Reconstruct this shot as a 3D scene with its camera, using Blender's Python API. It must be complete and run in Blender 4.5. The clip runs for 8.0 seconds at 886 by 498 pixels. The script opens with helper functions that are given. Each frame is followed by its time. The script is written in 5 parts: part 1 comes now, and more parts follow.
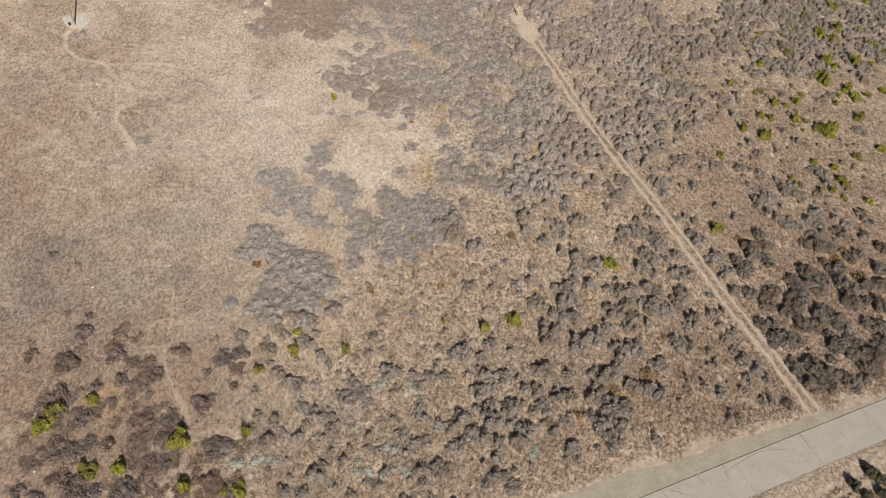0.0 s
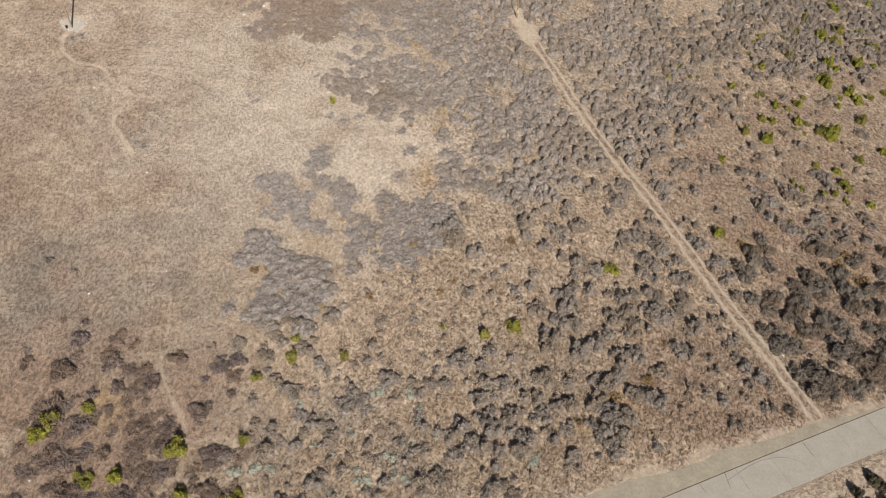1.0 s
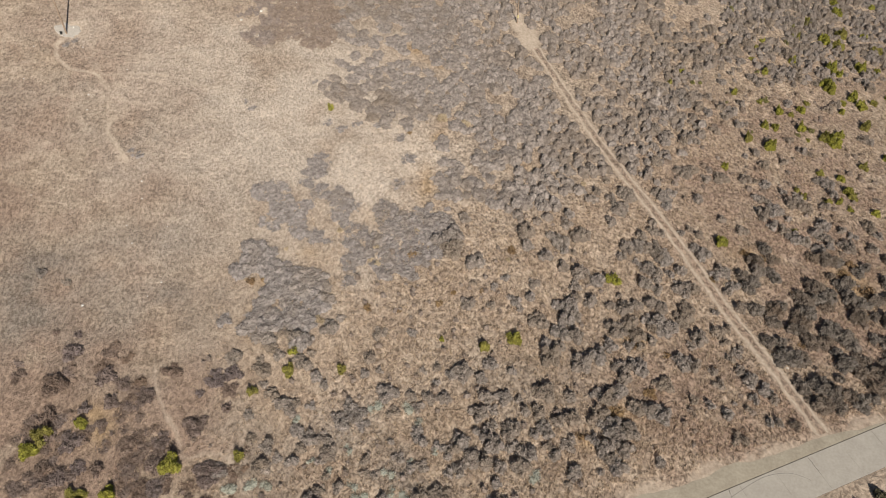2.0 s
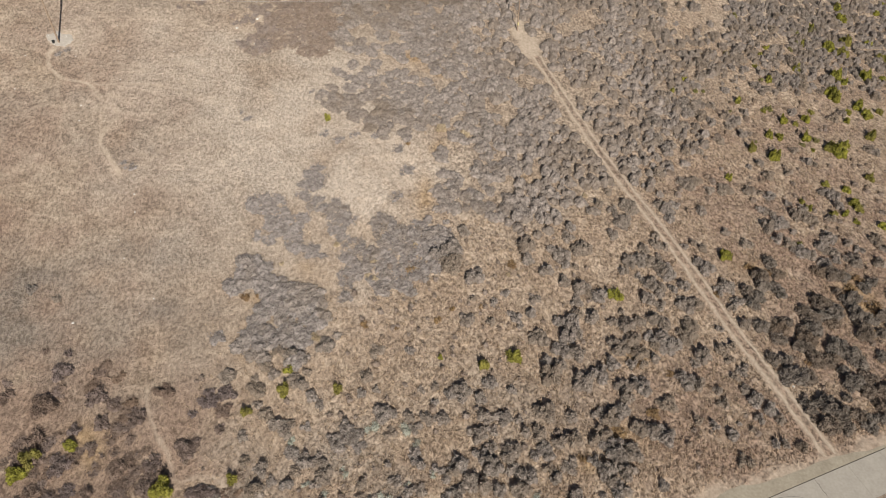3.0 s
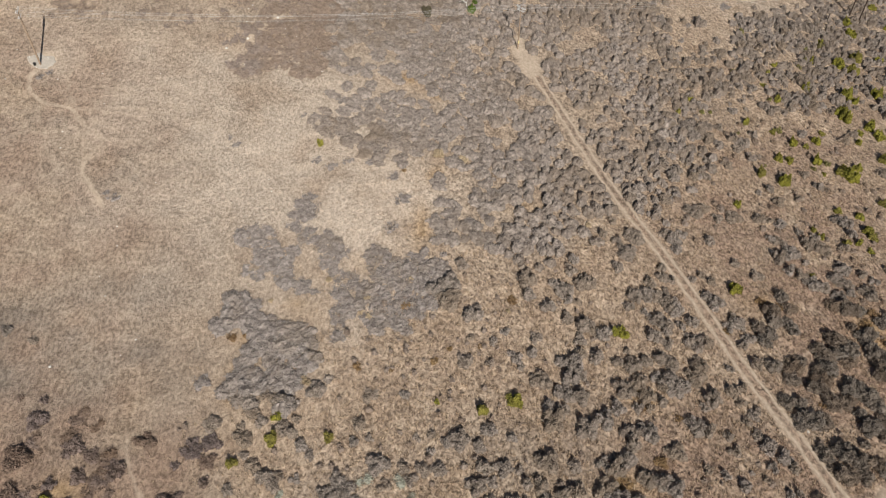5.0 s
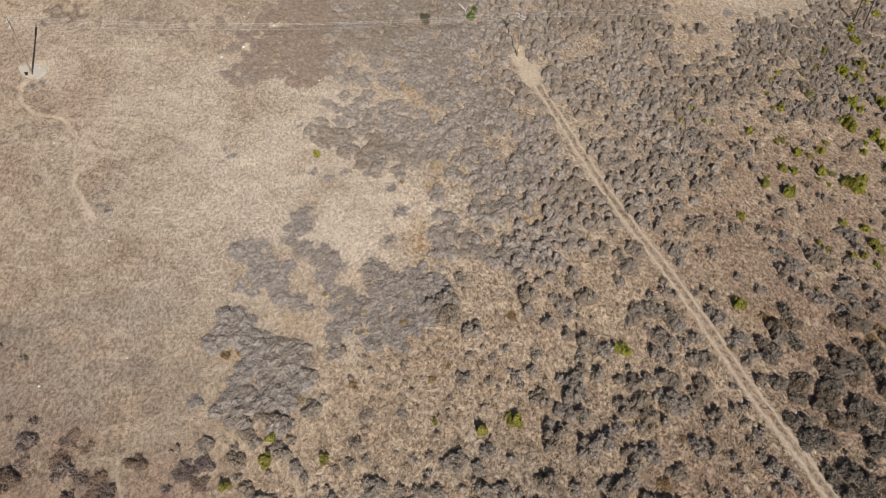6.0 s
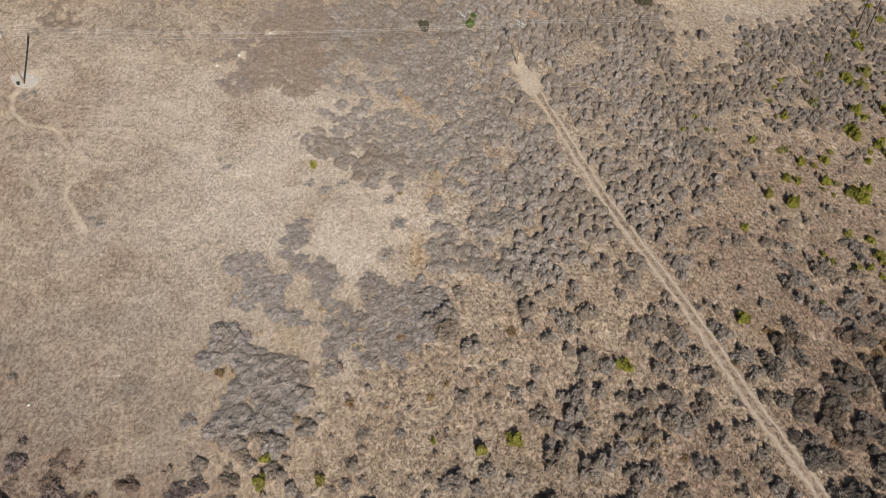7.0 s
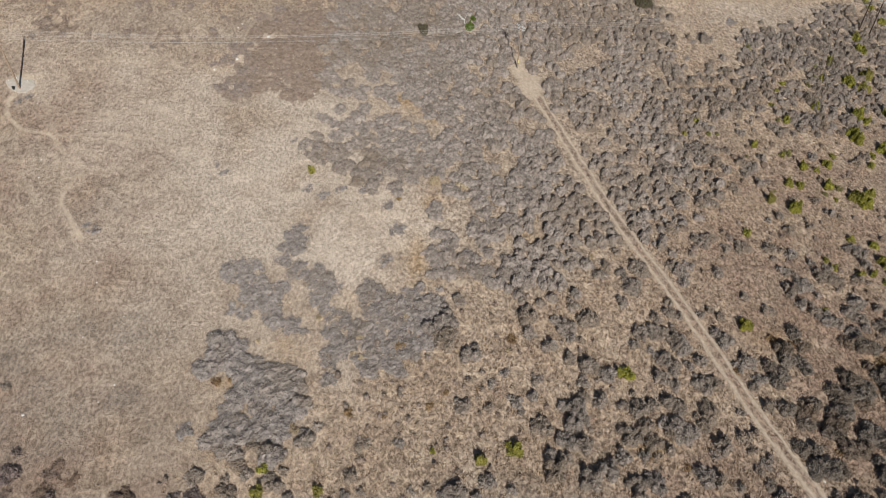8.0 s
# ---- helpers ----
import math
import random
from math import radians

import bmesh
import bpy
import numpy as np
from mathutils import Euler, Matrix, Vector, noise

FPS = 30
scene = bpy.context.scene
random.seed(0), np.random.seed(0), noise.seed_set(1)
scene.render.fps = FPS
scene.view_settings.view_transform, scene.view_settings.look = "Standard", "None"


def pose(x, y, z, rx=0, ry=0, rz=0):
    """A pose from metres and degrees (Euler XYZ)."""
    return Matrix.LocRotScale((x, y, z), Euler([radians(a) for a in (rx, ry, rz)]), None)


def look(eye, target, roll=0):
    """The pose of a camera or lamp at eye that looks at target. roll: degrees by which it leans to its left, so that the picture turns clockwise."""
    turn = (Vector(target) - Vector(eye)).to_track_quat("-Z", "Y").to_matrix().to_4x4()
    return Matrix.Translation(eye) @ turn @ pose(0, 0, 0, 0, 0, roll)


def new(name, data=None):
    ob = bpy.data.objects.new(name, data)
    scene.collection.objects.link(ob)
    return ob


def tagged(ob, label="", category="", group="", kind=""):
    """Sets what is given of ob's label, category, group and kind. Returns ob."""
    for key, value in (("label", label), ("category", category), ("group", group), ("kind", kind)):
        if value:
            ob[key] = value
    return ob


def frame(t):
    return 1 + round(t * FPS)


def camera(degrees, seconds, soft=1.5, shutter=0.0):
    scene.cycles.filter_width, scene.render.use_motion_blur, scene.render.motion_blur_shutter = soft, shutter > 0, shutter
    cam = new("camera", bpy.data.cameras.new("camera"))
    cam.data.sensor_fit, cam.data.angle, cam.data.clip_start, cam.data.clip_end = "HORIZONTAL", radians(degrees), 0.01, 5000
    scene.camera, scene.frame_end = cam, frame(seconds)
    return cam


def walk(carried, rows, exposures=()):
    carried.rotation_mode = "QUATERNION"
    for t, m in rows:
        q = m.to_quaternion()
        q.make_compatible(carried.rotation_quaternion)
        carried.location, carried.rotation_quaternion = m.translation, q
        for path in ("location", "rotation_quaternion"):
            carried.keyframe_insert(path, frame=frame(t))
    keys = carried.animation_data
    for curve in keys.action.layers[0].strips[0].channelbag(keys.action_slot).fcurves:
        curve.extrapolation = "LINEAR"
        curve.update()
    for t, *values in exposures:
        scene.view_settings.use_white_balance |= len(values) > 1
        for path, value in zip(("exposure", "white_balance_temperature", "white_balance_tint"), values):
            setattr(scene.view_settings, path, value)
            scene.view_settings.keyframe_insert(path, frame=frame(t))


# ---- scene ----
# The camera: a drone in level flight, looking 44.8 degrees down.
cam = camera(62.7, 8.0, soft=0.8)
EYE, DOWN = 102.0, 44.756
ROWS = [
    (0.0, 0.00, -0.00, -0.00, -0.000, -0.000),
    (0.5, 0.05, 0.69, -0.04, -0.007, 0.009),
    (1.0, 0.11, 1.50, -0.05, -0.009, 0.003),
    (2.5, 0.39, 6.18, -0.11, -0.021, 0.008),
    (3.0, 0.54, 8.25, -0.06, -0.029, 0.018),
    (3.5, 0.67, 10.59, 0.03, -0.020, 0.016),
    (4.0, 0.83, 12.85, 0.00, 0.005, 0.013),
    (4.5, 0.93, 15.07, 0.02, -0.001, 0.006),
    (6.0, 1.34, 20.78, 0.07, 0.014, 0.008),
    (6.5, 1.44, 22.58, 0.08, 0.025, -0.007),
    (7.0, 1.56, 24.16, 0.09, 0.047, -0.013),
    (7.5, 1.58, 25.26, 0.13, 0.041, -0.015),
    (8.0, 1.67, 25.96, 0.00, 0.048, -0.018),
]
walk(cam, [(t, pose(x, y, EYE + z, 90 - DOWN + up, 0, turn)) for t, x, y, z, up, turn in ROWS],
     [(0.0, 0.0, 6500, 10), (4.7, -0.08, 6500, 10), (6.5, -0.11, 6440, 9.5), (8.0, -0.15, 6220, 9)])

# ---- light ----
SUN_AZ, SUN_EL = 13.0, 33.0  # the sun stands behind the camera, a little to its right
world = bpy.data.worlds.new("world")
scene.world = world
world.use_nodes = True
wn = world.node_tree.nodes
sky = wn.new("ShaderNodeTexSky")
sky.sky_type, sky.sun_disc = "NISHITA", False
sky.sun_elevation, sky.sun_rotation = radians(SUN_EL), radians(180 - SUN_AZ)
sky.altitude, sky.dust_density = 200, 1.5
wn["Background"].inputs["Strength"].default_value = 0.042
world.node_tree.links.new(sky.outputs[0], wn["Background"].inputs["Color"])
sun = new("sun", bpy.data.lights.new("sun", "SUN"))
sun.data.energy, sun.data.angle, sun.data.color = 5.0, radians(0.53), (1.0, 0.95, 0.87)
ray = Vector((-math.sin(radians(SUN_AZ)) * math.cos(radians(SUN_EL)), math.cos(radians(SUN_AZ)) * math.cos(radians(SUN_EL)), -math.sin(radians(SUN_EL))))
sun.matrix_world = look((20, -40, 140), Vector((20, -40, 140)) + ray)


# ---- numeric helpers ----
def lattice(ix, iy, seed):
    h = (ix.astype(np.int64) * 374761393 + iy.astype(np.int64) * 668265263 + seed * 974634777) & 0x7FFFFFFF
    h = ((h ^ (h >> 13)) * 1274126177) & 0x7FFFFFFF
    return ((h ^ (h >> 16)) & 0xFFFF) / 65535.0


def value_noise(x, y, size, seed):
    """Smooth noise from -1 to 1, with bumps of that size in metres."""
    u, v = np.asarray(x, float) / size, np.asarray(y, float) / size
    iu, iv = np.floor(u), np.floor(v)
    a, b = u - iu, v - iv
    a, b = a * a * (3 - 2 * a), b * b * (3 - 2 * b)
    n = [lattice(iu + i, iv + j, seed) for j in (0, 1) for i in (0, 1)]
    return 2 * ((n[0] * (1 - a) + n[1] * a) * (1 - b) + (n[2] * (1 - a) + n[3] * a) * b) - 1


def fbm(x, y, size, octaves, seed):
    return sum(value_noise(x, y, size / 2 ** k, seed + k) / 2 ** k for k in range(octaves)) / (2 - 2 ** (1 - octaves))


def soft_clip(v, lo, hi, w=40.0):
    v = np.asarray(v, float)
    v = np.where(v < lo, lo - w * np.log1p(np.maximum(lo - v, 0) / w), v)
    return np.where(v > hi, hi + w * np.log1p(np.maximum(v - hi, 0) / w), v)


def land(x, y):
    """The smooth lie of the land: it rises ahead and to the left."""
    X, Y = soft_clip(x, -115, 150) / 60, (soft_clip(y, 30, 260) - 80) / 60
    return -0.08 + 6.802 * Y + 1.028 * Y ** 2 - 4.880 * X - 3.473 * X * Y + 0.294 * X ** 2


def line_distance(x, y, pts):
    x, y = np.asarray(x, float), np.asarray(y, float)
    best = np.full(np.broadcast(x, y).shape, 1e9)
    for (ax, ay), (bx, by) in zip(pts[:-1], pts[1:]):
        dx, dy = bx - ax, by - ay
        k = np.clip(((x - ax) * dx + (y - ay) * dy) / (dx * dx + dy * dy), 0, 1)
        best = np.minimum(best, np.hypot(x - ax - k * dx, y - ay - k * dy))
    return best


def inside(x, y, poly):
    x, y = np.asarray(x, float), np.asarray(y, float)
    r = np.zeros(np.broadcast(x, y).shape, bool)
    for (ax, ay), (bx, by) in zip(poly, poly[1:] + poly[:1]):
        if ay != by:
            r ^= ((ay > y) != (by > y)) & (x < (bx - ax) * (y - ay) / (by - ay) + ax)
    return r


def blob(x, y, cx, cy, rx, ry, turn=0.0):
    c, s = math.cos(radians(turn)), math.sin(radians(turn))
    u, v = (x - cx) * c + (y - cy) * s, -(x - cx) * s + (y - cy) * c
    return np.exp(-((u / rx) ** 2 + (v / ry) ** 2))


def step(v, lo, hi):
    k = np.clip((v - lo) / (hi - lo), 0, 1)
    return k * k * (3 - 2 * k)


# ---- plan ----
TRAIL = [(21.6, 176.1), (25, 167), (28.5, 157.8), (32.1, 148.4), (35.2, 140), (40.1, 128.7), (44.7, 118.7), (48.8, 108.6), (52.3, 98.5), (55.6, 89.7), (58.8, 82.2), (61.5, 74.9), (63.7, 68.7)]
WORN_PATHS = [
    [(-82.7, 151), (-84.1, 147.7), (-82.7, 144.7), (-79.7, 142.1), (-73.9, 141.2), (-70.9, 138.1), (-67.4, 135.3), (-66.4, 133.4), (-68.1, 129.4), (-67.9, 126.5), (-64.6, 122), (-62, 117.5)],
    [(-73.9, 141.2), (-65.3, 142.8), (-57.3, 142.9), (-51.9, 142)],
    [(-80.6, 142.2), (-76.3, 131.9), (-72.6, 126.3)],
    [(-47.7, 77.5), (-45.7, 71.2), (-41, 63.5), (-39.3, 61), (-34, 61.7), (-31.5, 58.8), (-28.1, 52.3)],
    [(55.1, 95.5), (59.7, 94.8), (65.8, 96.8), (68.5, 98.3)],
    [(-82.5, 157.7), (-79.4, 160.2), (-70, 162.7), (-58.2, 165.8)],
    [(-73.7, 141.7), (-74.1, 146.2), (-65.5, 147.7), (-57.9, 151.1), (-52.7, 153.4), (-46.1, 156.6)],
    [(-71, 137.6), (-68.7, 139.8), (-67.1, 143.6), (-65.9, 146)],
]
FAINT_PATHS = [
    [(-67.9, 141.1), (-68.7, 138.2), (-68.8, 135.3)],
    [(-86.7, 133.1), (-83.7, 132.1), (-81.6, 134.0), (-79.2, 135.1)],
    [(-64.8, 144.9), (-63.0, 147.5), (-58.8, 147.3)],
    [(-66.7, 133.0), (-64.7, 134.9), (-61.9, 134.6), (-57.9, 137.1)],
    [(-91.3, 140.8), (-87.3, 142.4), (-83.1, 142.3)],
    [(-74.7, 145.6), (-70.8, 148.3), (-66.1, 148.1), (-59.5, 150.6)],
    [(-58.2, 144.0), (-54.4, 142.7), (-51.9, 141.8), (-48.6, 142.9)],
]
FOOTPATHS = WORN_PATHS + FAINT_PATHS
# half width and wear of each footpath
PATH_WEAR = [(0.36, 1.0), (0.3, 0.7), (0.3, 0.65), (0.28, 0.55), (0.3, 0.65), (0.28, 0.6), (0.28, 0.6)] + [(0.28, 0.6)] * 8
THICKET = [(-25.7, 204.7), (58.5, 234.1), (62.8, 208.4), (59.7, 193), (51.3, 175.7), (59.3, 155.9), (49.4, 145.6), (40, 127.4), (31.9, 127.6), (29.3, 126.1), (27.1, 121.1), (25.3, 117.0), (18.8, 115.6), (13.7, 116.4), (8.0, 116.8), (2.0, 115.4), (-0.5, 120.4), (0.3, 125.9), (-2.1, 128.8), (-1.4, 133.3), (2.5, 136.6), (1.9, 141.2), (-1.2, 138.8), (-9.8, 137.9), (-15.6, 138.2), (-17.4, 142.9), (-22.0, 142.3), (-25.1, 143.4), (-27.5, 146.5), (-26.0, 150.4), (-23.3, 155.4), (-10.5, 157.2), (-2.4, 158.7), (-5.2, 164.1), (-17.0, 161.9), (-23.7, 160.4), (-24.4, 169.2), (-25.7, 204.7)]
KNOLL = [(-36.9, 102.7), (-33.8, 102.4), (-32.9, 100.6), (-31.1, 101.3), (-28.8, 99.7), (-27.5, 97.3), (-22.9, 97.1), (-21.0, 95.4), (-21.7, 90.7), (-19.6, 89.1), (-17.4, 86.4), (-17.5, 84.7), (-20.2, 84.9), (-22.7, 86.1), (-24.5, 81.6), (-27.3, 81.5), (-29.4, 82.9), (-32.3, 83.5), (-34.6, 86.2), (-36.3, 89.4), (-33.5, 91.3), (-32.0, 92.6), (-29.8, 93.9), (-30.2, 95.3), (-32.3, 95.7), (-37.2, 94.6), (-38.3, 97.6), (-36.4, 99.6)]
MAT_A = [(-37.4, 115.7), (-31.0, 116.5), (-29.2, 113.0), (-25.7, 113.4), (-25.5, 111.1), (-27.3, 109.9), (-25.4, 107.1), (-23.4, 106.6), (-21.6, 104.8), (-22.0, 103.5), (-25.3, 104.3), (-28.0, 105.9), (-29.9, 108.3), (-31.8, 106.3), (-34.6, 104.7), (-35.6, 107.3), (-33.3, 109.8), (-36.3, 112.4)]
MAT_B = [(-28.1, 124.5), (-23.9, 125.0), (-23.2, 122.1), (-25.2, 120.1), (-23.8, 116.9), (-20.0, 116.6), (-18.1, 116.0), (-16.0, 112.1), (-18.7, 109.5), (-14.9, 108.8), (-13.8, 105.8), (-16.7, 104.3), (-17.5, 101.9), (-16.6, 98.2), (-16.5, 94.6), (-18.1, 94.4), (-18.1, 99.3), (-18.3, 103.8), (-19.9, 108.3), (-22.3, 110.2), (-21.7, 114.3), (-23.9, 111.3), (-25.8, 113.7), (-27.5, 118.6)]
MAT_C = [(-13.8, 114.9), (-11.1, 116.2), (-9.9, 114.0), (-6.6, 113.7), (-3.9, 115.7), (2.0, 115.1), (3.6, 109.3), (2.6, 105.1), (1.7, 102.2), (-2.0, 101.2), (-4.6, 100.2), (-6.1, 97.7), (-9.2, 96.9), (-12.3, 97.2), (-13.5, 100.1), (-16.7, 98.0), (-18.0, 99.7), (-16.6, 103.8), (-13.6, 106.1), (-10.5, 107.7), (-12.5, 110.3), (-14.4, 112.1)]
DARK_SCRUB = [(-48.1, 163.7), (-45.3, 155.8), (-39.9, 157.0), (-31.3, 159.4), (-23.7, 160.2), (-24.3, 171.3), (-25.3, 188.4), (-36.8, 185.1), (-42.3, 175.1)]
RIDGE = [(-88.4, 180.9), (-30.2, 208.3), (-23.4, 193), (-38.4, 176.3), (-48.1, 168.6), (-63.9, 171.1), (-81.8, 165.3)]
EAST = [(57.4, 152.6), (72.5, 174.7), (101.6, 174.2), (146.7, 196), (108.1, 117.5), (78.3, 120.5), (53.5, 120.9), (43.8, 128.4), (51, 146.5)]
EAST_UP = [(50.1, 176.2), (80, 196.8), (86.9, 212.8), (127.4, 239.7), (192.1, 286.4), (146.7, 196), (101.6, 174.2), (72.2, 173.6), (58.5, 154.6), (51.7, 162.6)]
TRACKSIDE = [(43.6, 147.1), (59.4, 155.7), (61.5, 148), (51.9, 133.8), (43.8, 128.4), (38.9, 133.7)]
EAST_LOW = [(78.6, 126.6), (122.1, 132.2), (102.9, 74.8), (77.5, 73.7), (64.6, 72.1), (61.8, 89.1), (79.9, 101.7)]
WEST_LOW = [(-44, 77.7), (-16.6, 84), (12, 85.8), (44.1, 87.9), (53.4, 71.6), (28.8, 60.3), (15.1, 50.8), (-22.3, 49.9), (-38.1, 58.1)]
HOLLOW = [(-67.5, 75.2), (-48.6, 77.4), (-45.4, 71.3), (-40.6, 61.7), (-32.1, 58.3), (-29.8, 49.7), (-59.9, 48.9), (-65.2, 62.5)]
MEADOW = [(-18.1, 98.1), (2.4, 111.7), (20.4, 114.9), (31.4, 111.7), (31.4, 89.7), (2.2, 79.3), (-16.9, 84.6)]
# small grassy clearings in the thicket: x, y, radius
CLEARINGS = [(0.5, 141.2, 1.7), (5.5, 139.3, 1.3), (12, 135.4, 0.9), (18.1, 128.4, 1.6), (15.3, 128.1, 1.3), (20.6, 128.7, 1.3), (-2.2, 157.4, 1.6), (-5.9, 161.8, 1.4), (11.5, 154.3, 0.8), (13.7, 153.4, 0.7), (-0.4, 152.2, 0.9), (11.8, 132.4, 0.7), (25.5, 137.5, 0.6), (9, 144.8, 0.8), (1.7, 132.1, 0.8), (36.6, 149.8, 0.9), (37.3, 160.9, 1), (43.1, 171.1, 0.9), (23.2, 126.4, 1), (-2.5, 123, 1.2), (-33.5, 93, 1.4), (-13.1, 110.3, 1.5), (-15.3, 111, 1.1), (-5.6, 101.7, 0.8), (1.3, 101.5, 1.1), (-32.5, 82.4, 1), (-24.9, 89.2, 0.7), (-24.8, 101.5, 1.1), (-23.3, 99.6, 1.1), (-13.8, 100.3, 0.6), (-19.3, 107.2, 0.8), (-7.5, 97.7, 0.6), (-0.9, 114.1, 0.8)]

# The road: an origin on the slabs' north edge, its direction, and its width.
ROAD_O, ROAD_A, ROAD_W = (31.5, 53.2), 22.2, 6.1
RU = (math.cos(radians(ROAD_A)), math.sin(radians(ROAD_A)))
RN = (RU[1], -RU[0])


def road_sv(x, y):
    dx, dy = np.asarray(x, float) - ROAD_O[0], np.asarray(y, float) - ROAD_O[1]
    return dx * RU[0] + dy * RU[1], dx * RN[0] + dy * RN[1]


def road_xy(s, v):
    return ROAD_O[0] + s * RU[0] + v * RN[0], ROAD_O[1] + s * RU[1] + v * RN[1]


def apron_width(s):
    return np.clip(4.0 - s * 0.072, 0.5, 6.5)


def smooth_line(pts, gap):
    """A line through the points, resampled."""
    out = []
    ext = [pts[0]] + list(pts) + [pts[-1]]
    for i in range(1, len(ext) - 2):
        p0, p1, p2, p3 = [np.array(q, float) for q in ext[i - 1:i + 3]]
        n = max(2, int(np.linalg.norm(p2 - p1) / gap))
        for k in range(n):
            t = k / n
            out.append(0.5 * (2 * p1 + (p2 - p0) * t + (2 * p0 - 5 * p1 + 4 * p2 - p3) * t * t + (3 * p1 - p0 - 3 * p2 + p3) * t ** 3))
    out.append(np.array(pts[-1], float))
    return np.array(out)


FOOT_LINES = [[tuple(p) for p in smooth_line(f, 1.5)] for f in FOOTPATHS]


def calm(x, y):
    """1 in the open, 0 on the road and the trail, where the ground is smooth."""
    s, v = road_sv(x, y)
    a = 1 - step(v, -9, -5) * (1 - step(v, 11, 16))
    return a * step(line_distance(x, y, TRAIL), 1.8, 3.6)


def height(x, y):
    x, y = np.asarray(x, float), np.asarray(y, float)
    return land(x, y) + calm(x, y) * (0.30 * fbm(x, y, 9.0, 2, 3) + 0.13 * fbm(x, y, 2.2, 2, 11))


def z_at(x, y):
    return float(height(np.array([x]), np.array([y]))[0])


# What grows or lies on the ground, from 0 to 1; two masks add lens effects.
def bare_soil(x, y, paths=True):
    wob = fbm(x, y, 2.0, 3, 21)
    worn = np.clip(0.95 + 0.9 * fbm(x, y, 7.0, 2, 23) + 0.5 * wob, 0, 1)
    b = np.zeros(np.shape(x))
    for (w, much), f in zip(PATH_WEAR if paths else (), FOOT_LINES):
        b = np.maximum(b, much * (1 - step(line_distance(x, y, f), w * 0.5, w * 1.5)))
    for cx, cy, rx, ry in ((-82.6, 153.2, 2.9, 2.7), (20.0, 179.2, 2.6, 3.6), (22.4, 173.6, 3.4, 4.6), (20.2, 183.0, 1.6, 2.2)):
        b = np.maximum(b, 1 - step(np.hypot((x - cx) / rx, (y - cy) / ry) + 0.35 * wob, 0.6, 1.2))
    b = np.maximum(b, 0.7 * (1 - step(line_distance(x, y, TRAIL) + 0.25 * wob, 1.2, 1.6)))
    s, v = road_sv(x, y)
    edge = -apron_width(s)
    b = np.maximum(b, (0.72 - 0.35 * step(v, 5, 7)) * np.clip(0.85 + 0.9 * wob, 0, 1) * step(v - edge + 1.6 * wob, -2.4, 0.2) * (1 - step(v + wob, 10, 13)))
    for rut in (10.0, 11.7):
        b = np.maximum(b, 0.8 * (1 - step(np.abs(v - rut + 0.02 * s) + 0.2 * wob, 0.15, 0.4)))
    # faint animal paths and worn streaks over the western slope
    slope = step(-x, 36, 58) * step(y, 100, 125)
    for size, seed, wide, much in ((13.0, 71, 0.028, 0.62), (8.0, 77, 0.035, 0.5), (5.0, 79, 0.045, 0.42), (3.2, 83, 0.05, 0.3)):
        web = np.abs(fbm(x, y, size, 3, seed))
        b = np.maximum(b, much * worn * (1 - step(web, 0.0, wide)) * slope)
    # scars with light stones
    for cx, cy, r in ((-37.6, 176.4, 1.8), (-42.6, 168.6, 2.2), (-40.2, 173.0, 1.5), (-47.4, 164.4, 1.3)):
        b = np.maximum(b, 0.9 * (1 - step(np.hypot(x - cx, y - cy) / r + 0.7 * wob, 0.6, 1.1)))
    return b


def rust_and_vignette(x, y):
    n = 0.6 * fbm(x, y, 14.0, 4, 31) + 0.7 * fbm(x, y, 4.5, 3, 37)
    # Reddish grass; blobs lower left and right also paint in the lens's corner darkening.
    r = 0.75 * blob(x, y, -80, 116, 32, 32) + 0.65 * blob(x, y, -72, 84, 26, 18) + 0.3 * blob(x, y, -84, 140, 18, 20) + 0.65 * blob(x, y, -74, 144, 30, 22) + 1.2 * blob(x, y, -52, 60, 15, 13) + 0.6 * blob(x, y, 80, 90, 22, 22) + 0.7 * blob(x, y, 86, 92, 20, 28, 20) + 0.38 * blob(x, y, 72, 125, 32, 34) + 0.55 * blob(x, y, 104, 150, 32, 46) + 1.2 * blob(x, y, -64, 57, 28, 20)
    r = r + 0.8 * blob(x, y, 42, 72, 20, 12) + 0.2 * blob(x, y, 66, 125, 12, 14) + 0.2 * blob(x, y, 10, 92, 14, 10)
    return np.clip(r * (0.88 + 1.9 * n) + 0.15 * n, 0, 1)


def pale_grass_and_haze(x, y):
    n = fbm(x, y, 8.0, 4, 41)
    # Pale grass; the wide western blobs (-38, 124), (-62, 158) also paint in haze.
    p = 0.95 * blob(x, y, -28, 142, 19, 20) + 0.8 * blob(x, y, -12, 128, 14, 15, 10) + 0.62 * blob(x, y, -38, 124, 32, 36) + 0.5 * blob(x, y, 95, 222, 24, 20) + 0.35 * blob(x, y, 70, 196, 8, 10) + 0.4 * blob(x, y, -62, 158, 34, 16)
    p = p + 0.4 * blob(x, y, -14, 97, 4, 8) + 0.08 * step(-x, 35, 55) * step(y, 95, 115)
    return np.clip(p * (0.85 + 0.7 * n) + 0.12 * n, 0, 1)


